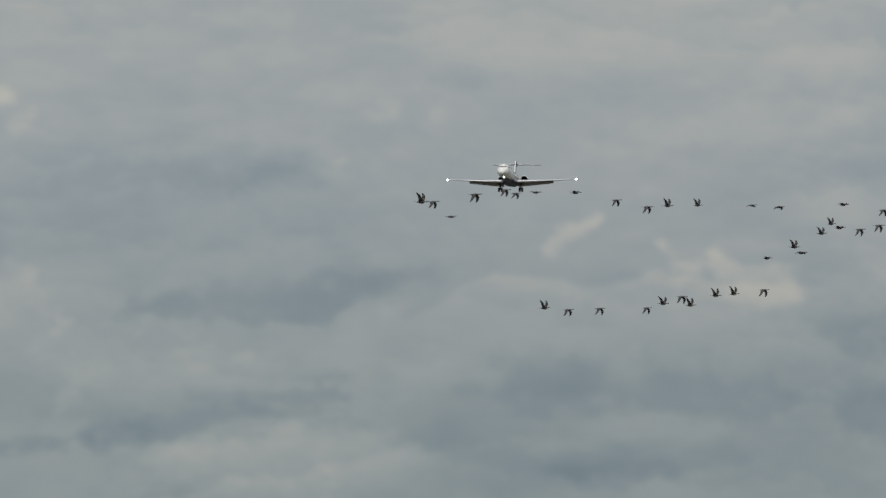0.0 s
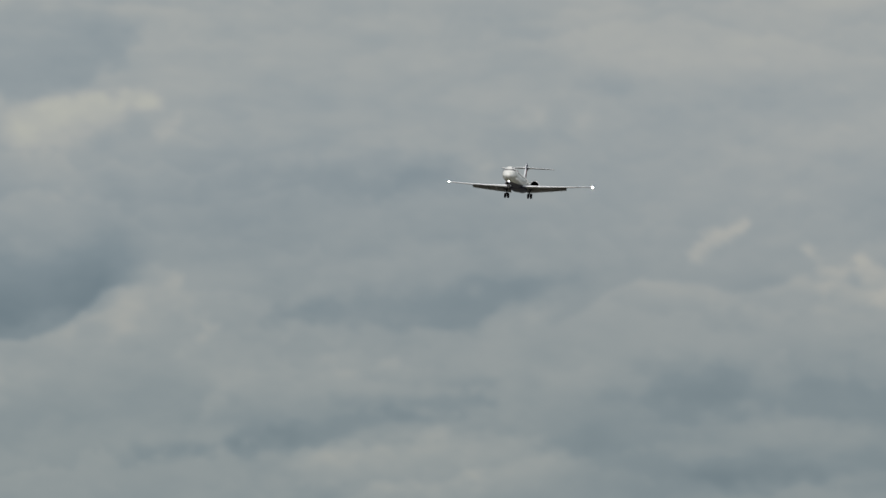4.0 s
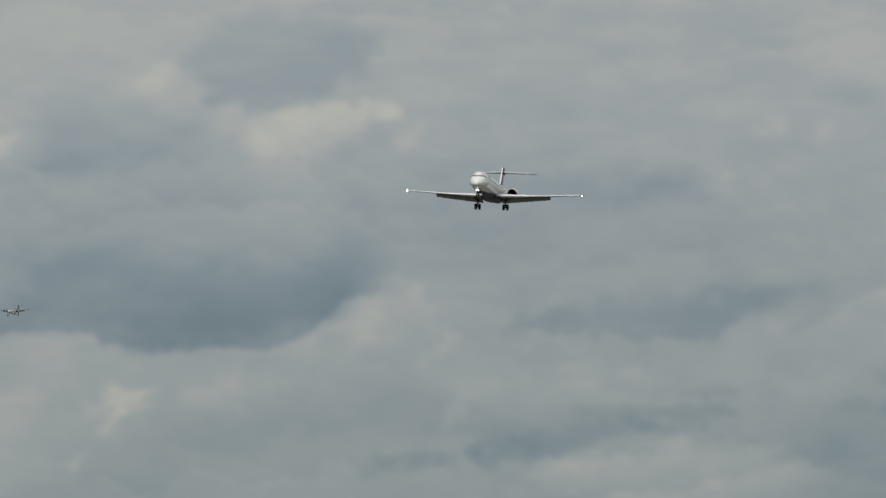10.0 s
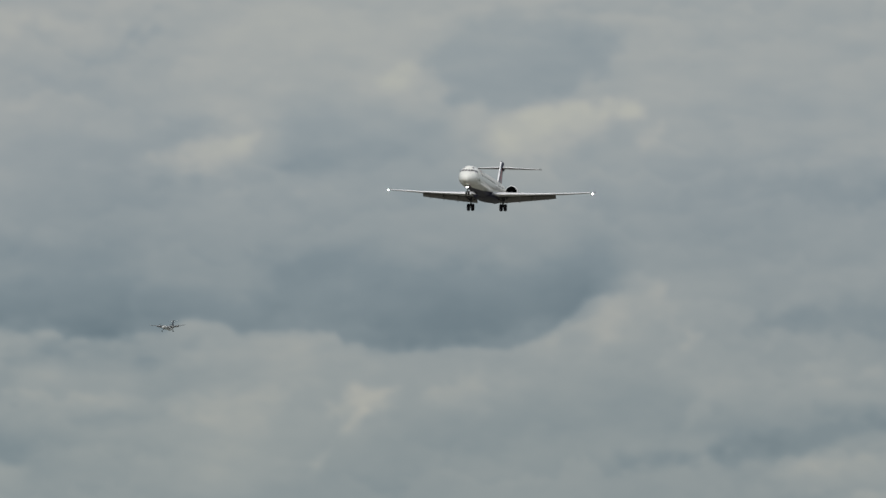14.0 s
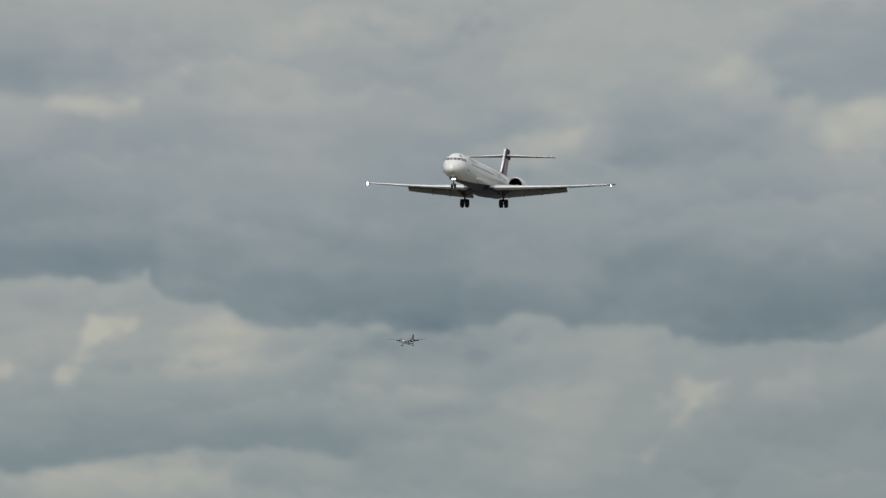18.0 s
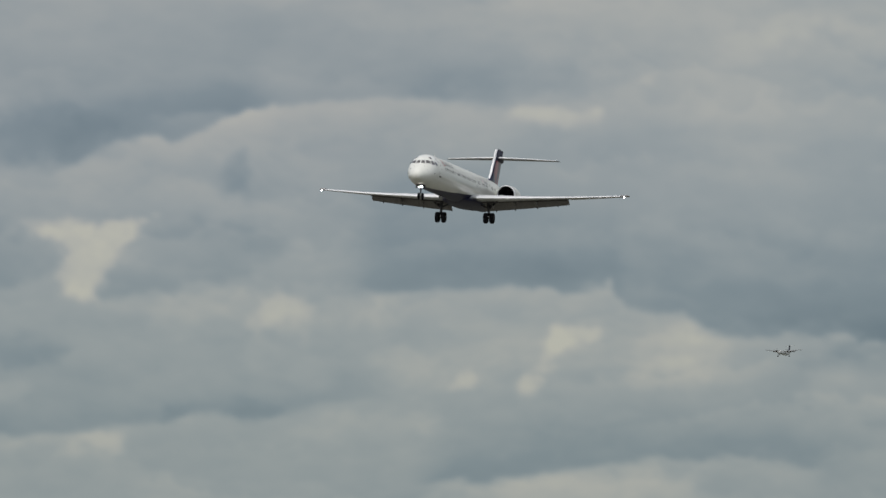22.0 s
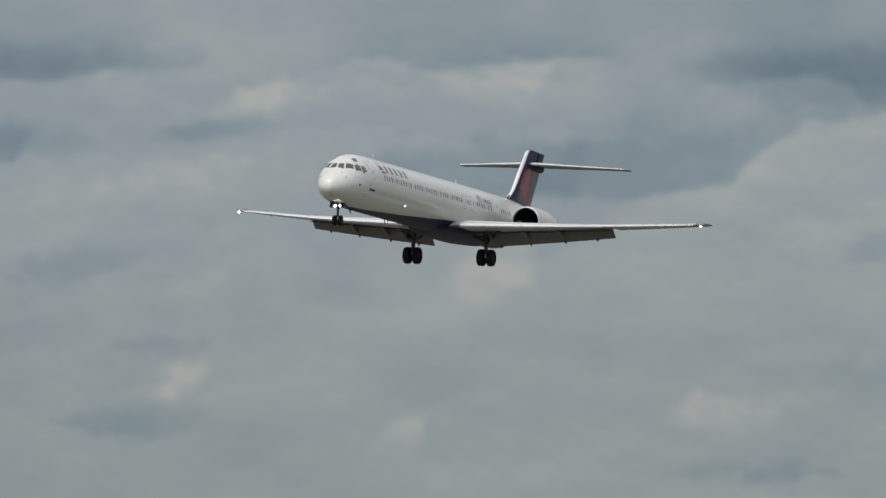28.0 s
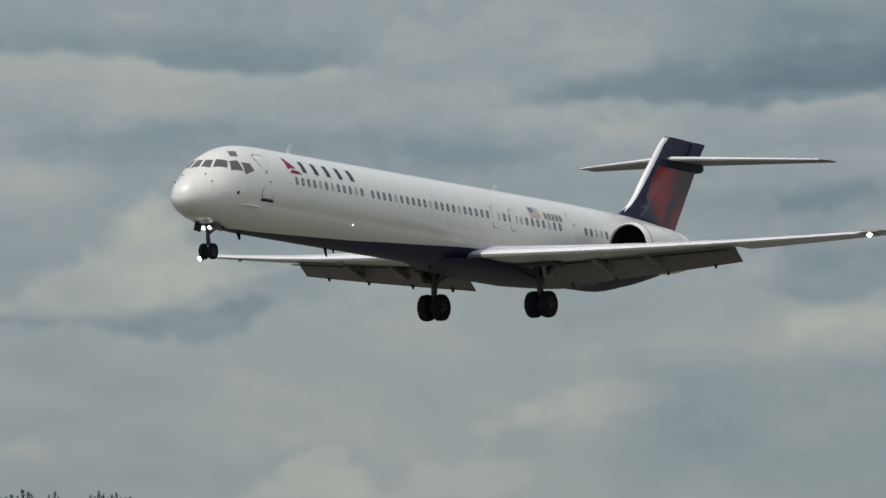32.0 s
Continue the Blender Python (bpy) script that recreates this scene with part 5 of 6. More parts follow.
# ---- engines ----
for side in (1, -1):
    nac = bmesh.new()
    cx, cy, cz = -32.5, side * 2.86, 0.05
    big = 1.06
    prof = [(0.0, 0.84), (-0.03, 0.87), (-0.1, 0.90), (-0.3, 0.94), (-0.8, 0.98), (-1.5, 0.99), (-2.3, 0.98), (-3.0, 0.95), (-3.6, 0.90), (-3.65, 0.85)]
    loft(nac, [[(cx + s, cy + big * r * math.cos(2 * math.pi * i / 36), cz + big * r * math.sin(2 * math.pi * i / 36)) for i in range(36)] for s, r in prof[3:]], caps=False)
    engine = part("engine_nacelle", nac, WHITE, airliner, "white rear-mounted engine nacelle")
    lip = bmesh.new()
    loft(lip, [[(cx + s, cy + big * r * math.cos(2 * math.pi * i / 36), cz + big * r * math.sin(2 * math.pi * i / 36)) for i in range(36)] for s, r in ((-0.5, 0.80), (-0.2, 0.81), (-0.05, 0.83), (0.0, 0.855), (-0.03, 0.885), (-0.1, 0.91), (-0.31, 0.945))], caps=False)
    part("intake_lip", lip, SILVER, engine, "bright metal intake lip")
    duct = bmesh.new()
    loft(duct, [[(cx + s, cy + big * r * math.cos(2 * math.pi * i / 36), cz + big * r * math.sin(2 * math.pi * i / 36)) for i in range(36)] for s, r in ((-0.12, 0.815), (-0.5, 0.79), (-1.2, 0.77), (-1.25, 0.3), (-1.26, 0.05))], caps=False)
    part("intake_duct", duct, DARK, engine)
    spin = bmesh.new()
    add_tube(spin, (cx - 1.2, cy, cz), (cx - 0.75, cy, cz), 0.25, 0.03, 16)
    part("spinner", spin, DARK, engine)
    fan = bmesh.new()
    for i in range(22):
        t = 2 * math.pi * i / 22
        u, w = Vector((0, math.cos(t), math.sin(t))), Vector((0, -math.sin(t), math.cos(t)))
        o = Vector((cx - 1.05, cy, cz))
        loft(fan, [[o + u * r + w * k * 0.06 + Vector((k * 0.08 + d, 0, 0)) for k, d in ((-1, 0), (1, 0), (1, 0.01), (-1, 0.01))] for r in (0.24, 0.75)])
    part("fan", fan, DARK, engine)
    ex = revolve([(-0.0, 0.52), (-0.4, 0.48), (-0.45, 0.44), (0.2, 0.42)], "x", 28)
    eo = part("exhaust", ex, TITAN, engine)
    eo.location = (cx - 4.85, cy, cz)
    rev = bmesh.new()
    loft(rev, [[(cx + s, cy + big * r * math.cos(2 * math.pi * i / 36), cz + big * r * math.sin(2 * math.pi * i / 36)) for i in range(36)] for s, r in ((-3.6, 0.89), (-3.9, 0.86), (-4.4, 0.78), (-4.42, 0.72))], caps=False)
    part("reverser_ring", rev, SILVER, engine, "bright metal ring at the rear of the nacelle")
    noz = bmesh.new()
    loft(noz, [[(cx + s, cy + big * r * math.cos(2 * math.pi * i / 36), cz + big * r * math.sin(2 * math.pi * i / 36)) for i in range(36)] for s, r in ((-4.4, 0.775), (-4.8, 0.68), (-5.0, 0.60), (-5.0, 0.54), (-4.6, 0.51))], caps=False)
    part("nozzle", noz, TITAN, engine, "dark metal exhaust nozzle")
    py = bmesh.new()
    loft(py, [[(cx - s, side * y, cz + h) for s, h in ((0.9, 0.0), (1.3, 0.16), (2.6, 0.2), (3.8, 0.1), (4.2, 0.0), (3.6, -0.12), (2.4, -0.16), (1.3, -0.1))] for y in (1.2, 2.2)])
    part("pylon", py, WHITE, engine)
    ban = bmesh.new()
    loft(ban, [[(cx + s, cy + big * r * math.cos(2 * math.pi * i / 36), cz + big * r * math.sin(2 * math.pi * i / 36)) for i in range(36)] for s, r in ((-0.34, 0.945), (-0.36, 0.956), (-0.40, 0.958), (-0.42, 0.95))], caps=False)
    part("cowl_joint", ban, SEAM, engine)

# ---- tail ----
def fin_edge(z):
    """Leading and trailing edge of the fin at a height."""
    le = float(np.interp(z, (1.4, 1.75, 2.05, 2.5, 3.0, 3.7, 4.6, 5.2, 5.55), (35.6, 36.7, 37.45, 38.05, 38.5, 39.1, 39.95, 40.5, 40.98)))
    te = float(np.interp(z, (1.2, 1.5, 2.95, 3.69, 4.38, 5.5), (41.5, 41.72, 42.8, 43.3, 43.75, 44.62)))
    return le, te


def strip(z):
    """How broad the bare-metal strip on the fin is at a height, of its full width."""
    return float(np.interp(z, (1.9, 2.3, 3.2, 3.9), (0.12, 0.3, 0.8, 1.0)))


def fin_ring(z, l, r, thick):
    return [Vector((-p, 0, z)) + Vector((0, q, 0)) for p, q in [(l, 0), (l + 0.02 * (r - l), thick * 0.35), (l + 0.12 * (r - l), thick * 0.8), (l + 0.35 * (r - l), thick), (l + 0.7 * (r - l), thick * 0.6), (r, 0.012),
                                                               (r, -0.012), (l + 0.7 * (r - l), -thick * 0.6), (l + 0.35 * (r - l), -thick), (l + 0.12 * (r - l), -thick * 0.8), (l + 0.02 * (r - l), -thick * 0.35)]]


bm = bmesh.new()
rings = []
for z in (1.2, 1.75, 2.3, 3.0, 3.8, 4.6, 5.2, 5.5):
    l, r = fin_edge(z)
    ring = fin_ring(z, l + 0.10 * strip(z), r - 1.15, 0.26 - 0.02 * z)
    ring = [v + Vector((0, 0, 0.05 - 0.05 * (-v.x - 41) / 3.7 if z > 4.9 else 0)) for v in ring]
    rings.append(ring)
loft(bm, rings)
fin = part("fin", bm, NAVY, airliner, "navy vertical fin")
rings = []
bm = bmesh.new()
for z in (1.95, 2.3, 2.65, 3.0, 3.4, 3.8, 4.6, 5.2, 5.5):
    l, r = fin_edge(z)
    k = strip(z)
    w = 0.26 - 0.02 * z
    rings.append([Vector((-(l + s * k), q * (0.55 + 0.45 * k), z)) for s, q in ((0.0, 0), (0.04, w * 0.45), (0.10, w * 0.66), (0.23, w * 0.74), (0.23, -w * 0.74), (0.10, -w * 0.66), (0.04, -w * 0.45))])
loft(bm, rings)
part("fin_leading_edge", bm, SILVER, fin, "bright metal leading edge")
bm = bmesh.new()
rings = []
for z in (1.45, 2.3, 3.2, 4.1, 4.2):
    l, r = fin_edge(z)
    rings.append([Vector((-p, q, z)) for p, q in ((r - 1.14, 0.10), (r - 0.6, 0.06), (r, 0.012), (r, -0.012), (r - 0.6, -0.06), (r - 1.14, -0.10))])
loft(bm, rings)
part("rudder", bm, NAVY, fin)
bm = bmesh.new()
rings = []
for z in (4.25, 4.8, 5.5):
    l, r = fin_edge(z)
    rings.append([Vector((-p, q, z + (0.05 - 0.05 * (p - 41) / 3.7 if z > 4.9 else 0))) for p, q in ((r - 1.16, 0.09), (r - 0.6, 0.06), (r, 0.012), (r, -0.012), (r - 0.6, -0.06), (r - 1.16, -0.09))])
loft(bm, rings)
part("fin_trailing_cap", bm, NAVY, fin)


def fin_patch(name, pts, material, off, facets):
    """A painted sheet on both sides of the fin: corners (a, z), laid over its curved side."""
    for side in (1, -1):
        bm = bmesh.new()
        n = 40
        paint = bm.verts.layers.float_color.new("paint")
        grid = []
        for i in range(n + 1):
            u = i / n
            row = []
            for j in range(n + 1):
                v = j / n
                a = (pts[0][0] * (1 - u) + pts[1][0] * u) * (1 - v) + (pts[3][0] * (1 - u) + pts[2][0] * u) * v
                z = (pts[0][1] * (1 - u) + pts[1][1] * u) * (1 - v) + (pts[3][1] * (1 - u) + pts[2][1] * u) * v
                l, r = fin_edge(z)
                w = 0.26 - 0.02 * z
                lo, hi = l + 0.28, r - 1.15
                half = float(np.interp(a, (lo, lo + 0.12 * (hi - lo), lo + 0.35 * (hi - lo), lo + 0.7 * (hi - lo), hi, r - 0.6, r), (0.05, w * 0.8, w, w * 0.62, 0.105, 0.062, 0.014)))
                vert = bm.verts.new((-a, side * (half + off), z))
                colour = Vector((0.018, 0.019, 0.050))
                for shape, soft, tint in facets:
                    colour = colour.lerp(Vector(tint), soft_poly(a, z, shape, soft))
                vert[paint] = (*colour, 1)
                row.append(vert)
            grid.append(row)
        for i in range(n):
            for j in range(n):
                bm.faces.new((grid[i][j], grid[i + 1][j], grid[i + 1][j + 1], grid[i][j + 1]))
        part(name, bm, material, fin)


def soft_poly(a, z, pts, soft):
    """How far a point lies inside a painted facet, 0 to 1, with an airbrushed edge."""
    near, inside = 9.0, False
    for (ax, az), (bx, bz) in zip(pts, pts[1:] + pts[:1]):
        dx, dz = bx - ax, bz - az
        k = max(0.0, min(1.0, ((a - ax) * dx + (z - az) * dz) / (dx * dx + dz * dz)))
        near = min(near, math.hypot(a - ax - k * dx, z - az - k * dz))
        if (az > z) != (bz > z) and a < (bx - ax) * (z - az) / (bz - az) + ax:
            inside = not inside
    g = max(0.0, min(1.0, 0.5 + 0.5 * (near if inside else -near) / soft))
    return g * g * (3 - 2 * g)


FACETS = [
    ([(38.95, 2.65), (39.9, 4.3), (43.9, 4.3), (41.75, 1.4), (40.35, 1.4), (39.9, 2.1)], 0.16, (0.125, 0.009, 0.020)),
    ([(39.5, 2.9), (40.3, 4.2), (41.8, 4.2), (41.2, 2.9), (40.6, 2.0)], 0.24, (0.26, 0.010, 0.018)),
    ([(41.9, 4.3), (42.4, 4.3), (42.5, 3.3), (41.9, 3.0)], 0.18, (0.11, 0.012, 0.026)),
    ([(42.4, 4.3), (43.9, 4.3), (43.3, 3.5), (42.3, 2.9), (41.4, 2.1), (41.0, 2.5), (42.1, 3.5)], 0.16, (0.034, 0.014, 0.036)),
    ([(40.55, 1.4), (41.05, 1.4), (41.4, 2.2), (41.05, 2.5)], 0.16, (0.040, 0.013, 0.034)),
    ([(41.25, 1.4), (41.8, 1.4), (43.0, 3.0), (42.3, 2.75), (41.6, 2.1)], 0.14, (0.20, 0.012, 0.032)),
]
fin_patch("fin_emblem", [(38.0, 1.95), (41.9, 1.48), (43.72, 4.2), (39.95, 4.2)], FIN_PAINT, 0.012, FACETS)

bm = bmesh.new()
rings = []
for a, w, h in ((40.1, 0.03, 0.03), (40.4, 0.16, 0.14), (41.0, 0.24, 0.22), (42.5, 0.26, 0.28), (43.9, 0.23, 0.26), (44.3, 0.15, 0.19), (44.48, 0.04, 0.06)):
    rings.append([(-a, w * math.cos(t), 4.5 - 0.05 * (a - 40) / 4 + h * math.sin(t)) for t in [i * math.pi / 8 for i in range(16)]])
loft(bm, rings)
part("tail_bullet", bm, NAVY, airliner, "navy fairing at the top of the fin")
for side in (1, -1):
    bm = bmesh.new()
    rings = []
    for y, le, ch, z, th in ((0.1, 40.75, 3.4, 4.56, 0.06), (2.0, 41.9, 2.75, 4.59, 0.052), (4.0, 43.05, 2.1, 4.62, 0.048), (5.85, 44.15, 1.45, 4.64, 0.045), (6.02, 44.45, 1.05, 4.645, 0.025)):
        rings.append(airfoil(side * y, le, ch, z, th))
    loft(bm, rings)
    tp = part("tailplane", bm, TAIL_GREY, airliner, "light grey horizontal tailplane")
    bm = bmesh.new()
    loft(bm, [[Vector((-(le + s), side * y, z + h * c)) for s, h in ((0.06 * c, 0.036), (0.025 * c, 0.028), (-0.02, 0.004), (0.0, -0.010), (0.03 * c, -0.018), (0.06 * c, -0.021))] for y, le, z, c in ((0.3, 40.87, 4.565, 3.3), (3.0, 42.475, 4.605, 2.43), (5.84, 44.145, 4.64, 1.45))])
    part("tailplane_leading_edge", bm, SILVER, tp)
bm = bmesh.new()
loft(bm, [[(-a, w * math.cos(t), z + h * math.sin(t)) for t in [i * math.pi / 6 for i in range(12)]] for a, w, h, z in ((43.6, 0.16, 0.24, 1.08), (44.6, 0.1, 0.3, 1.1), (45.2, 0.04, 0.32, 1.12), (45.3, 0.02, 0.28, 1.12))])
part("tail_cone", bm, WHITE, airliner)

# ---- landing gear ----
def wheel(parent, at, r, w):
    h = w / 2
    tyre = revolve([(-h * 0.7, r * 0.55), (-h * 0.98, r * 0.68), (-h, r * 0.84), (-h * 0.8, r * 0.96), (-h * 0.4, r), (h * 0.4, r), (h * 0.8, r * 0.96), (h, r * 0.84), (h * 0.98, r * 0.68), (h * 0.7, r * 0.55)], "y", 30)
    t = part("tyre", tyre, RUBBER, parent, "black rubber tyre")
    t.location = at
    rim = revolve([(-h * 0.72, r * 0.56), (-h * 0.6, r * 0.5), (-h * 0.3, r * 0.42), (-h * 0.35, r * 0.15), (-h * 0.5, 0.01), (h * 0.5, 0.01), (h * 0.35, r * 0.15), (h * 0.3, r * 0.42), (h * 0.6, r * 0.5), (h * 0.72, r * 0.56)], "y", 20)
    part("rim", rim, RIM, t)


# nose bay: a dark sheet on the skin gives its inner shade, no opening
part("gear_bay_shade", patch([(1.7, 163), (3.3, 166), (3.3, 194), (1.7, 197)], 0.012, 6), DARK, airliner, "dark sheet for the shaded inside of the nose gear bay")
ng = part("nose_gear_strut", tube((-2.45, 0, -1.3), (-2.53, 0, -2.35), 0.09, 0.075), STEEL, airliner, "steel nose gear strut")
part("oleo", tube((-2.53, 0, -2.3), (-2.56, 0, -2.62), 0.05), SILVER, ng)
part("axle", tube((-2.56, -0.3, -2.62), (-2.56, 0.3, -2.62), 0.045), STEEL, ng)
part("drag_brace", tube((-2.5, 0, -1.95), (-3.5, 0, -1.45), 0.05), STEEL, ng)
part("torque_link", tube((-2.62, 0, -2.1), (-2.72, 0, -2.4), 0.035), STEEL, ng)
for y in (-0.2, 0.2):
    wheel(ng, (-2.56, y, -2.62), 0.33, 0.2)
for y in (-0.42, 0.42):
    part("nose_gear_door", slab([(-2.15, y, -1.45), (-2.75, y, -1.5), (-2.7, y * 1.2, -1.82), (-2.2, y * 1.2, -1.78)], (0, 0.03, 0)), HINGE, airliner, "dark grey open gear door")
    lamp("nose_gear_light", (-2.40, y * 0.34, -1.69), 0.05, ng, (1, 0, -0.03), NOSE_LAMP, 0.05)
for side in (1, -1):
    y = side * 2.57
    # main bay: a closed dark plate under the wing gives its inner shade
    well = bmesh.new()
    loft(well, [[Vector((-a, side * yy, wing_z(abs(yy)) - dz)) for a, yy in ((24.6, 1.5), (24.75, 3.2), (25.2, 3.5), (26.0, 3.45), (26.35, 3.0), (26.4, 1.5))] for dz in (0.30, 0.42)])
    part("gear_bay_shade", well, HINGE, airliner, "dark plate for the shaded inside of the main gear bay")
    mg = part("main_gear_strut", tube((-25.4, y * 0.95, -1.2), (-25.55, y, -2.75), 0.16, 0.12, 16), STEEL, airliner, "steel main gear strut")
    part("oleo", tube((-25.55, y, -2.6), (-25.57, y, -3.0), 0.09), SILVER, mg)
    part("axle", tube((-25.57, y - 0.5, -3.0), (-25.57, y + 0.5, -3.0), 0.07), STEEL, mg)
    part("side_brace", tube((-25.45, y, -2.0), (-25.3, side * 1.3, -1.45), 0.08), STEEL, mg)
    part("drag_brace", tube((-25.5, y, -1.95), (-26.4, y * 1.03, -1.4), 0.06), STEEL, mg)
    part("outer_brace", tube((-25.5, y * 1.02, -1.95), (-25.2, side * 3.5, -1.2), 0.12, 0.10), STEEL, mg)
    part("retract_jack", tube((-25.45, y, -1.75), (-25.3, side * 3.5, -1.25), 0.06), STEEL, mg)
    part("torque_link", tube((-25.72, y, -2.4), (-25.85, y, -2.8), 0.045), STEEL, mg)
    part("strut_door", slab([(-24.9, side * 2.95, -1.35), (-26.1, side * 2.95, -1.35), (-25.95, side * 2.92, -1.95), (-25.1, side * 2.92, -1.95)], (0, side * 0.04, 0)), FLAP_GREY, mg)
    for d in (-0.33, 0.33):
        wheel(mg, (-25.57, y + d, -3.0), 0.56, 0.44)

# ---- side lamps low on the fuselage ----
for a, z, r in ((11.67, -0.83, 0.017), (18.65, -0.16, 0.012)):
    for side in (1, -1):
        at = skin(a, side * phi_at(a, z), 0.0)
        lamp("side_light", at, r, airliner, (1.0, side * 0.6, 0), SIDE_LAMP)

# ---- far turboprop on approach ----
TP_ROWS = [
    (0, -647.55, 4693.65, 224.13),
    (10.5, -698.47, 4558.50, 200.92),
    (12, -704.65, 4539.41, 198.70),
    (13.5, -711.63, 4520.25, 194.74),
    (15.5, -721.34, 4494.63, 188.94),
    (17, -728.61, 4475.36, 185.32),
    (18.5, -735.80, 4456.03, 182.83),
    (20, -743.10, 4436.60, 181.54),
    (21, -748.21, 4423.58, 181.20),
    (22, -753.69, 4410.47, 181.07),
    (22.5, -756.64, 4403.88, 181.00),
    (32, -802.28, 4281.67, 162.96),
]
turboprop = thing("turboprop", "small white high-wing turboprop airplane far off on approach", "airplane")
K = 0.49
bm = bmesh.new()
rings = []
for a, r, z in ((0, 0.1, -0.5), (0.4, 0.6, -0.4), (1.2, 1.0, -0.2), (2.4, 1.3, 0), (4, 1.35, 0), (18, 1.35, 0), (22, 1.1, 0.25), (26, 0.6, 0.7), (29, 0.25, 1.0)):
    rings.append([(-a * K, r * math.cos(t) * K, (z + r * math.sin(t)) * K) for t in [i * math.pi / 10 for i in range(20)]])
loft(bm, rings)
part("fuselage", bm, HAZE_WHITE, turboprop)
part("windshield", slab([(-1.3 * K, -0.75 * K, 0.45 * K), (-1.3 * K, 0.75 * K, 0.45 * K), (-2.1 * K, 0.7 * K, 1.12 * K), (-2.1 * K, -0.7 * K, 1.12 * K)], (0.06, 0, 0.06)), GLASS, turboprop)
for side in (1, -1):
    bm = bmesh.new()
    loft(bm, [airfoil(side * y * K, a * K, c * K, z * K, 0.2) for y, a, c, z in ((0, 11.2, 3.1, 1.45), (4.5, 11.2, 3.1, 1.5), (14.0, 12.0, 2.1, 2.5), (14.2, 12.3, 1.5, 2.52))])
    # wing and flap take a lighter grey too, haze put into their colour
    w = part("wing", bm, TAIL_GREY, turboprop, "grey high wing, lightened as by haze")
    part("flap", slab([(-14.1 * K, side * 1.6 * K, 1.2 * K), (-14.1 * K, side * 9 * K, 1.75 * K), (-14.9 * K, side * 9 * K, 1.25 * K), (-15.0 * K, side * 1.6 * K, 0.7 * K)], (0, 0, 0.06)), TAIL_GREY, w)
    bm = bmesh.new()
    loft(bm, [[(-a * K, (side * 4.4 + r * math.cos(t)) * K, (z + r * 1.25 * math.sin(t)) * K) for t in [i * math.pi / 7 for i in range(14)]] for a, r, z in ((8.6, 0.35, 1.3), (9.2, 0.6, 1.25), (10.5, 0.72, 1.15), (13, 0.75, 1.05), (15.5, 0.55, 1.15), (17.2, 0.1, 1.4))])
    nac = part("engine_nacelle", bm, HAZE_WHITE, turboprop)
    part("spinner", tube((-8.6 * K, side * 4.4 * K, 1.3 * K), (-8.0 * K, side * 4.4 * K, 1.3 * K), 0.33 * K, 0.05 * K), STEEL, nac)
    for i in range(6):
        t = i * math.pi / 3 + 0.3
        o, u = Vector((-8.4 * K, side * 4.4 * K, 1.3 * K)), Vector((0, math.cos(t), math.sin(t)))
        part("propeller_blade", slab([o + u * 0.3 * K, o + u * 0.9 * K + u.cross(Vector((1, 0, 0))) * 0.16 * K, o + u * 2.05 * K, o + u * 0.9 * K - u.cross(Vector((1, 0, 0))) * 0.16 * K], (0.05, 0, 0)), DARK, nac)
    g = part("main_gear_strut", tube((-13.2 * K, side * 4.4 * K, 0.5 * K), (-13.4 * K, side * 4.4 * K, -2.2 * K), 0.16 * K), STEEL, turboprop)
    for d in (-0.28, 0.28):
        wheel(g, (-13.4 * K, (side * 4.4 + d) * K, -2.2 * K), 0.45 * K, 0.32 * K)
    bm = bmesh.new()
    loft(bm, [airfoil(side * y * K, a * K, c * K, z * K, 0.1) for y, a, c, z in ((0, 28.0, 2.6, 7.2), (4.0, 29.0, 1.3, 7.25))])
    part("tailplane", bm, HAZE_WHITE, turboprop)
g = part("nose_gear_strut", tube((-2.6 * K, 0, -1.0 * K), (-2.6 * K, 0, -2.1 * K), 0.1 * K), STEEL, turboprop)
wheel(g, (-2.6 * K, 0.15 * K, -2.1 * K), 0.32 * K, 0.2 * K)
wheel(g, (-2.6 * K, -0.15 * K, -2.1 * K), 0.32 * K, 0.2 * K)
bm = bmesh.new()
loft(bm, [[(-(l + p * (r - l)) * K, q * K, z * K) for p, q in ((0, 0), (0.3, 0.3), (1, 0.02), (1, -0.02), (0.3, -0.3))] for z, l, r in ((0.9, 22.5, 29.0), (2.0, 24.8, 29.8), (7.6, 27.6, 31.0))])
part("fin", bm, HAZE_SLATE, turboprop, "slate tail fin, lightened as by haze")

# ---- distant conifers behind the field ----
BARK = mat("conifer_bark", (0.10, 0.09, 0.085), 0.9, grain=0.3, scale=4.0)
# distance haze is mixed into the needles' base colour: paler and bluer than foliage
HAZE_NEEDLE = mat("haze_paled_needles", (0.17, 0.225, 0.225), 0.85, grain=0.4, scale=2.0)


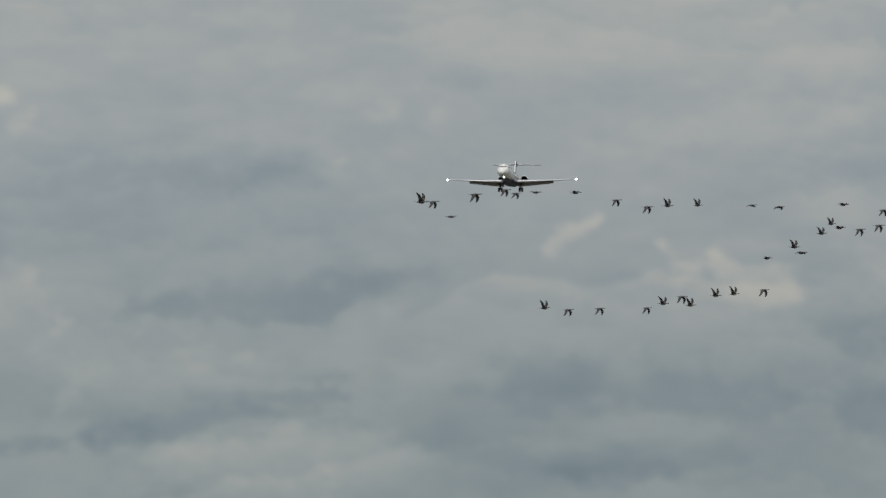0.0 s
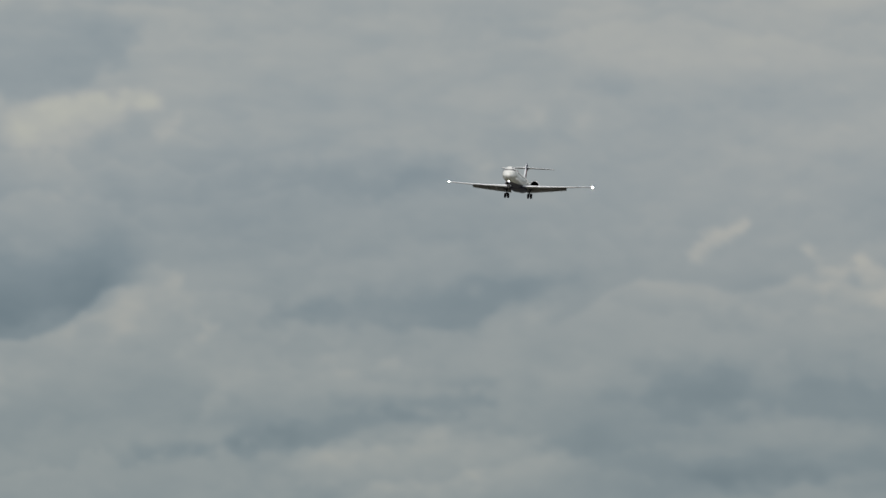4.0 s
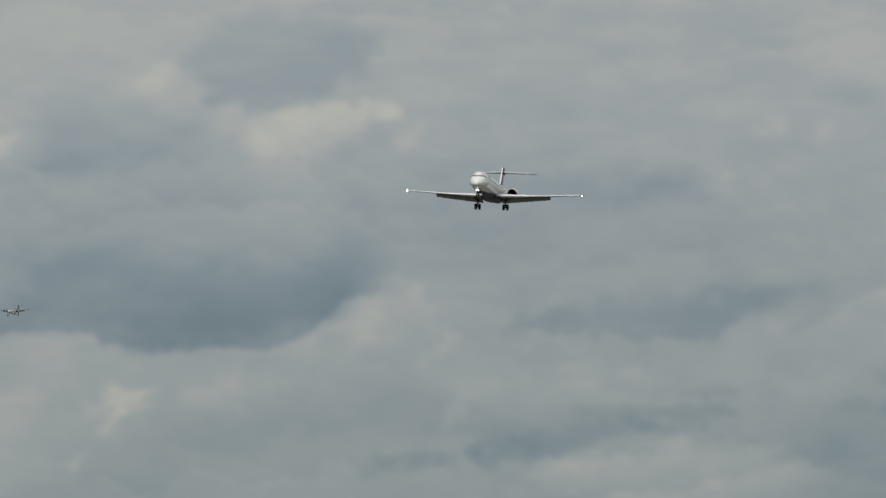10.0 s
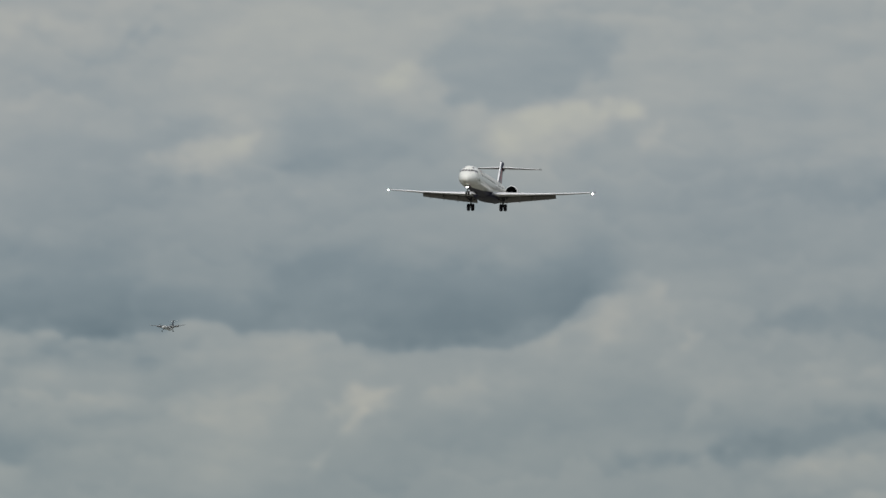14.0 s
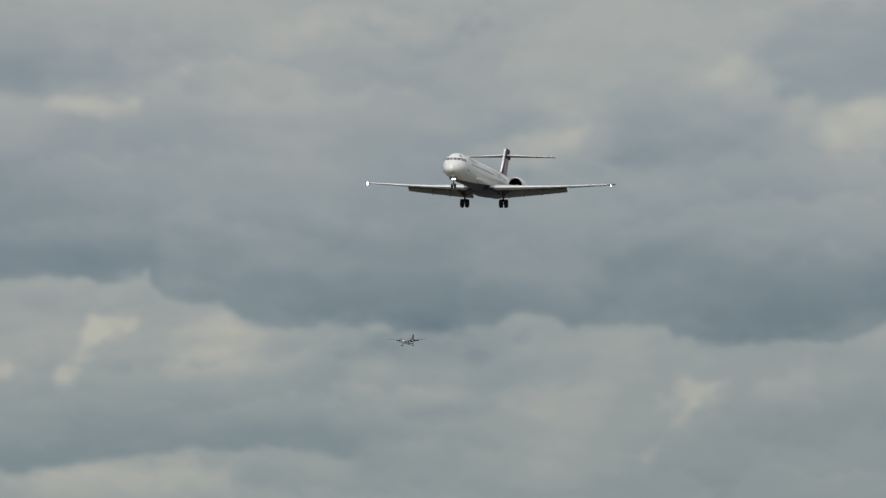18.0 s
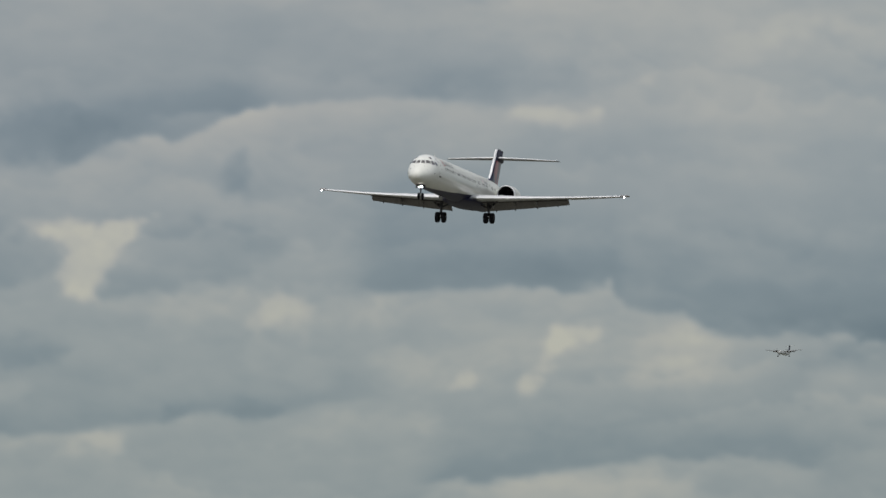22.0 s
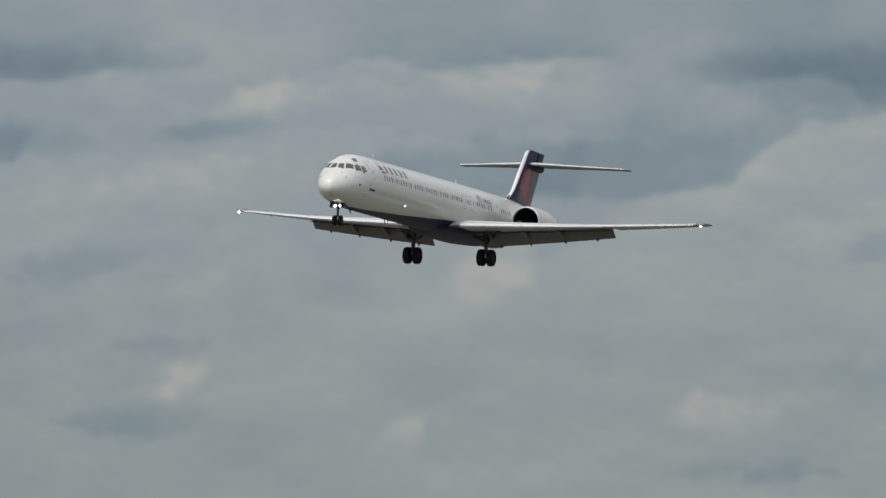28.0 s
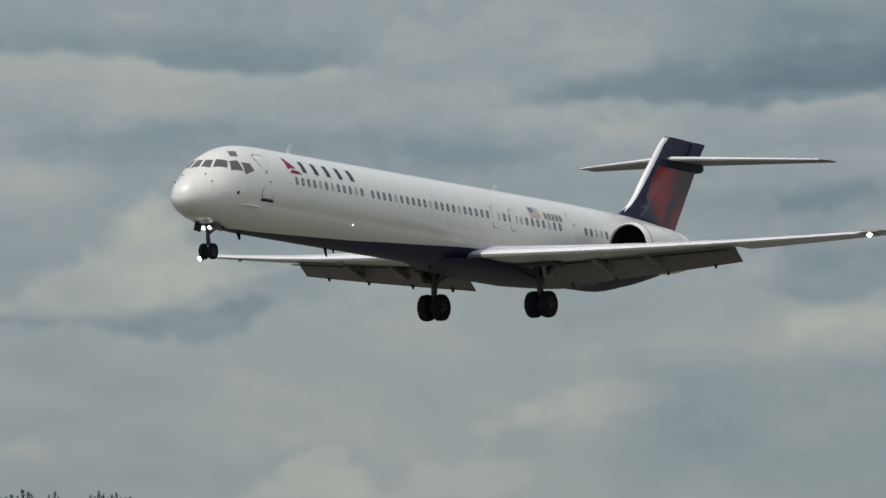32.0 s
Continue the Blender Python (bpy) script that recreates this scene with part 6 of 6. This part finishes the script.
def conifer(az, dist, high, seed):
    """A tapered trunk with whorls of drooping limbs, each a clump of needles."""
    rng = random.Random(seed)
    tree = thing("conifer_tree", "tall conifer in a distant wood, its needles paled as by haze", "tree", "trees of the distant wood")
    tree.location = (-math.sin(radians(az)) * dist, math.cos(radians(az)) * dist, 0)
    tree.rotation_euler = (0, 0, rng.uniform(0, 6))
    part("trunk", tube((0, 0, -0.3), (rng.uniform(-.2, .2), rng.uniform(-.2, .2), high * 0.97), high * 0.016, 0.03, 10), BARK, tree)
    bm = bmesh.new()
    spread = high * rng.uniform(0.12, 0.19)
    for w in range(70):
        g = (w + rng.uniform(0, 0.6)) / 70
        z = high * (0.25 + 0.745 * g)
        for k in range(rng.randint(8, 12)):
            t = rng.uniform(0, 2 * math.pi)
            reach = spread * (1 - g) ** 0.95 * rng.uniform(0.5, 1.15) + 0.06
            for s in range(6):
                d = reach * (s + 0.7) / 6
                o = Vector((math.cos(t) * d, math.sin(t) * d, z - d * 0.35 + rng.uniform(-.12, .12)))
                q = rng.uniform(0.4, 1.0) * (0.07 + 0.34 * (1 - g))
                vs = [bm.verts.new(o + Vector((rng.uniform(-q, q), rng.uniform(-q, q), rng.uniform(-q, q * .8)))) for _ in range(4)]
                for f in ((0, 1, 2), (0, 2, 3), (0, 3, 1), (1, 3, 2)):
                    bm.faces.new([vs[i] for i in f])
    part("crown", bm, HAZE_NEEDLE, tree, smooth=False)


conifer(31.322, 718, 23.3, 1)
conifer(31.247, 701, 22.7, 2)
conifer(31.214, 656, 21.3, 3)
conifer(31.187, 713, 23.1, 4)
conifer(31.160, 648, 21.2, 5)
conifer(31.131, 702, 22.7, 6)
conifer(31.106, 667, 22.0, 7)
conifer(31.079, 670, 22.1, 8)
conifer(31.063, 647, 21.2, 9)
conifer(31.041, 716, 23.1, 10)
conifer(31.012, 655, 21.2, 11)
conifer(30.979, 693, 22.5, 12)
conifer(30.952, 667, 22.0, 13)
conifer(30.936, 684, 22.2, 14)
conifer(30.804, 717, 23.1, 15)
conifer(30.782, 715, 23.2, 16)
conifer(30.761, 705, 22.8, 17)
conifer(30.742, 687, 22.6, 18)
conifer(30.723, 670, 22.0, 19)
conifer(30.701, 658, 21.3, 20)
conifer(30.680, 649, 21.2, 21)
conifer(30.658, 681, 22.3, 22)
conifer(30.639, 702, 22.7, 23)
conifer(30.615, 641, 20.9, 24)
conifer(30.593, 656, 21.3, 25)
conifer(31.279, 718, 23.4, 26)

# ---- geese in flight: x ahead, y left, z up ----
def goose_meshes():
    def mesh(bm, material):
        bmesh.ops.recalc_face_normals(bm, faces=bm.faces)
        me = bpy.data.meshes.new("goose_part")
        bm.to_mesh(me)
        bm.free()
        me.materials.append(material)
        me.shade_smooth()
        return me
    def body(sections):
        bm = bmesh.new()
        loft(bm, [[(x, w * math.cos(t), z + h * math.sin(t)) for t in [i * math.pi / 5 for i in range(10)]] for x, w, h, z in sections])
        return bm
    out = {"body": mesh(body([(-0.42, 0.02, 0.01, 0.03), (-0.32, 0.07, 0.035, 0.02), (-0.15, 0.11, 0.09, 0.0), (0.05, 0.125, 0.12, -0.01), (0.2, 0.1, 0.1, 0.0), (0.3, 0.05, 0.055, 0.02)]), FEATHER),
           "neck": mesh(body([(0.27, 0.05, 0.055, 0.02), (0.4, 0.034, 0.036, 0.035), (0.52, 0.03, 0.032, 0.045), (0.58, 0.036, 0.04, 0.05), (0.63, 0.026, 0.028, 0.045), (0.70, 0.012, 0.01, 0.035)]), BLACK_F),
           "tail": mesh(slab([(-0.36, -0.05, 0.025), (-0.36, 0.05, 0.025), (-0.56, 0.09, 0.035), (-0.56, -0.09, 0.035)], (0, 0, 0.015)), BLACK_F)}
    for side, nm in ((1, "left"), (-1, "right")):
        for piece, rows in (("inner", ((0, 0.17, -0.17, 0.035), (0.2, 0.2, -0.15, 0.03), (0.40, 0.2, -0.1, 0.022))), ("outer", ((0, 0.2, -0.1, 0.022), (0.2, 0.12, -0.12, 0.016), (0.38, -0.02, -0.17, 0.01), (0.46, -0.14, -0.2, 0.005)))):
            bm = bmesh.new()
            loft(bm, [[(f, side * y, 0), (f - 0.05, side * y, h), (b, side * y, 0.004), (b, side * y, -0.004), (f - 0.06, side * y, -h * 0.4)] for y, f, b, h in rows])
            out[nm + piece] = mesh(bm, FEATHER)
    return out


GOOSE = goose_meshes()
flock = []


def goose(x, y, z, vx, vy, vz, phase, beat, size):
    """One goose from its place at the start, its speed, the phase and rate of its wingbeat and its length in hundredths."""
    g = thing("goose", "dark goose flying with beating wings", "bird", "geese of the flock")
    g.scale = [size / 160.0] * 3
    for nm in ("body", "neck", "tail"):
        o = new(nm, GOOSE[nm])
        o.parent = g
    wings = []
    for side, nm in ((1, "left"), (-1, "right")):
        w = new("wing", GOOSE[nm + "inner"])
        w.parent = g
        o = new("wing_tip", GOOSE[nm + "outer"])
        o.parent = w
        wings.append((side, w, o))
    flock.append((g, (x, y, z), (vx, vy, vz), phase, beat, wings))


goose(-88.85, 997.29, 52.91, 22.64, -7.33, -4.15, 80, 4.05, 172)
goose(-87.68, 995.39, 52.81, 22.40, -7.40, -3.16, 262, 4.25, 146)
goose(-84.11, 971.09, 50.36, 20.81, -7.53, -3.17, 205, 4.18, 130)
goose(-83.91, 992.18, 53.24, 21.22, -7.50, -3.11, 279, 4.97, 168)
goose(-81.47, 992.99, 53.65, 21.40, -7.49, -2.74, 276, 4.48, 141)
goose(-80.18, 988.14, 53.11, 19.72, -7.65, -2.59, 252, 4.30, 126)
goose(-80.72, 1016.13, 54.66, 18.72, -7.69, -3.46, 196, 4.21, 143)
goose(-77.59, 1019.43, 54.77, 18.51, -7.80, -1.36, 20, 4.19, 138)
goose(-72.60, 998.80, 53.06, 18.25, -7.85, -0.78, 274, 4.49, 131)
goose(-68.63, 979.33, 51.49, 17.56, -7.93, -0.17, 283, 4.46, 139)
goose(-69.22, 1012.39, 53.26, 18.40, -7.84, -0.40, 90, 4.40, 141)
goose(-65.28, 991.20, 52.22, 17.86, -7.88, -0.49, 84, 4.40, 124)
goose(-62.37, 1017.26, 53.53, 18.36, -7.83, -0.40, 213, 4.40, 129)
goose(-57.68, 977.04, 51.33, 17.62, -7.89, -0.40, -13, 4.40, 129)
goose(-53.68, 1000.72, 52.70, 17.98, -7.85, -0.40, 13, 4.40, 141)
goose(-49.50, 984.43, 51.39, 17.66, -7.87, -0.40, 260, 4.40, 135)
goose(-49.99, 986.66, 50.24, 17.01, -7.94, -0.20, 285, 4.40, 140)
goose(-52.57, 1005.72, 50.85, 17.35, -7.91, -0.19, 282, 4.40, 140)
goose(-55.57, 1016.34, 51.86, 17.56, -7.90, -0.19, 81, 4.40, 124)
goose(-53.74, 995.64, 50.51, 17.20, -7.93, -0.20, 17, 4.40, 140)
goose(-54.16, 976.03, 49.09, 16.88, -7.96, -0.20, 72, 4.40, 128)
goose(-58.22, 1008.01, 49.51, 17.45, -7.91, -0.18, 80, 4.40, 140)
goose(-56.66, 991.42, 48.25, 17.16, -7.94, -0.18, 1, 4.40, 141)
goose(-60.00, 999.50, 48.17, 17.33, -7.93, -0.17, 19, 4.40, 124)
goose(-60.01, 994.86, 45.31, 16.32, -8.00, -0.61, 283, 4.40, 139)
goose(-61.86, 984.56, 44.55, 16.87, -7.97, -0.42, 94, 4.40, 135)
goose(-62.64, 973.39, 43.93, 15.89, -8.08, -0.06, 86, 4.40, 136)
goose(-67.03, 1008.29, 44.64, 16.84, -7.98, -0.32, 89, 4.40, 140)
goose(-65.54, 975.44, 43.93, 15.86, -8.07, -0.33, 289, 4.40, 142)
goose(-67.51, 981.91, 43.66, 15.98, -8.06, -0.42, 71, 4.40, 142)
goose(-70.79, 1009.38, 44.46, 16.33, -8.04, -0.08, 273, 4.24, 127)
goose(-72.28, 975.85, 43.01, 16.35, -8.06, 0.09, 267, 4.51, 135)
goose(-75.91, 989.36, 43.49, 16.46, -8.03, -0.46, 283, 4.81, 135)
goose(-78.12, 992.33, 43.77, 15.88, -8.08, -0.51, 98, 4.98, 140)


def fly(g, at, speed, phase, beat, wings):
    """Straight flight all through the clip; wingbeats while the flock is near."""
    head = math.degrees(math.atan2(speed[1], speed[0]))
    walk(g, [(t, pose(*(p + v * t for p, v in zip(at, speed)), 0, 0, head)) for t in (0, 2, 8, 16, 24, 32)])
    times = [i / 30 for i in range(0, 76, 2)] + [32]
    for side, w, o in wings:
        inner, outer = [], []
        for t in times:
            b = radians(phase) + 2 * math.pi * beat * min(t, 2.5)
            inner.append((t, pose(0.02, side * 0.09, 0.05, side * (6 + 42 * math.sin(b)), 0, 0)))
            outer.append((t, pose(0, side * 0.40, 0, side * (-6 + 34 * math.sin(b - 0.9)), 0, 0)))
        walk(w, inner)
        walk(o, outer)

# seconds, roll, pitch and yaw of the airliner
ATTITUDE = [
    (0, -0.01, 1.50, 0.07),
    (0.5, -0.27, 1.53, 0.04),
    (1, -1.02, 1.55, 0.01),
    (1.5, -2.48, 1.58, -0.02),
    (2, -3.19, 1.61, -0.05),
    (2.5, -2.79, 1.64, -0.08),
    (3, -3.12, 1.66, -0.11),
    (3.5, -2.39, 1.69, -0.14),
    (5.5, -2.60, 1.80, -0.26),
    (6, -2.26, 1.83, -0.29),
    (6.5, -1.92, 1.76, -0.24),
    (7, -1.26, 1.69, -0.19),
    (7.5, -0.95, 1.63, -0.13),
    (8, -0.92, 1.56, -0.08),
    (8.5, -0.93, 1.49, -0.03),
    (9, -0.92, 1.42, 0.02),
    (9.5, -1.78, 1.44, 0.03),
    (10, -2.04, 1.44, 0.03),
    (10.5, -2.57, 1.45, 0.04),
    (11, -2.54, 1.49, 0.04),
    (11.5, -2.22, 1.54, 0.05),
    (12, -1.43, 1.58, 0.05),
    (12.5, -1.42, 1.67, 0.06),
    (13, -0.88, 1.77, 0.06),
    (13.5, -1.14, 1.72, 0.00),
    (15.5, -1.79, 1.60, -0.25),
    (16, -2.01, 1.54, -0.42),
    (16.5, -1.78, 1.49, -0.58),
    (17, -1.97, 1.43, -0.75),
    (17.5, -1.54, 1.55, -0.81),
    (18, -0.92, 1.68, -0.88),
    (18.5, -0.55, 1.81, -0.94),
    (19, -1.13, 1.93, -1.00),
    (19.5, -2.42, 1.86, -0.84),
    (20, -3.27, 1.80, -0.68),
    (20.5, -3.56, 1.75, -0.51),
    (21, -3.31, 1.69, -0.35),
    (21.5, -2.58, 1.70, -0.25),
    (22, -1.90, 1.70, -0.15),
    (22.5, -1.09, 1.70, -0.06),
    (23, -0.94, 1.70, 0.04),
    (23.5, -0.95, 1.63, 0.01),
    (24, -0.82, 1.56, -0.03),
    (24.5, -0.57, 1.50, -0.06),
    (25, -0.35, 1.43, -0.09),
    (25.5, 0.11, 1.36, -0.13),
    (27.5, -2.27, 1.93, -0.36),
    (28, -2.65, 2.15, -0.36),
    (28.5, -3.00, 2.01, -0.23),
    (29, -2.85, 1.87, -0.10),
    (29.5, -2.27, 1.67, -0.02),
    (30, -1.28, 1.47, 0.06),
    (30.5, -0.70, 1.66, -0.01),
    (31, -0.36, 1.85, -0.08),
    (31.5, 0.06, 2.06, -0.20),
    (32, 0.35, 2.27, -0.32),
]
TP_HEAD = -97.0


def motions():
    """All that moves: the drifting cloud sheet, the two aircraft and the geese."""
    walk(backdrop, [(t, pose(0, 0, EYE, 0, 0, a)) for t, a in ((0, 0.42), (3.5, 0.33), (8, 0.22), (13, 0.10), (16.5, 0.00), (20, -0.04), (23, -0.09), (25.5, -0.13), (27.5, -0.19), (30, -0.26), (32, -0.32))])
    walk(airliner, [(t, pose(-242.0, s, 4.70 + s * math.tan(radians(3.0)), roll, -pitch, -90 + yaw) @ pose(24, 0, 0)) for t, roll, pitch, yaw in ATTITUDE for s in [0.028869 * t * t + -79.9655 * t + 2966.52]])
    walk(turboprop, [(t, pose(x, y, z, 0, -3, TP_HEAD)) for t, x, y, z in TP_ROWS])
    for bird in flock:
        fly(*bird)


motions()
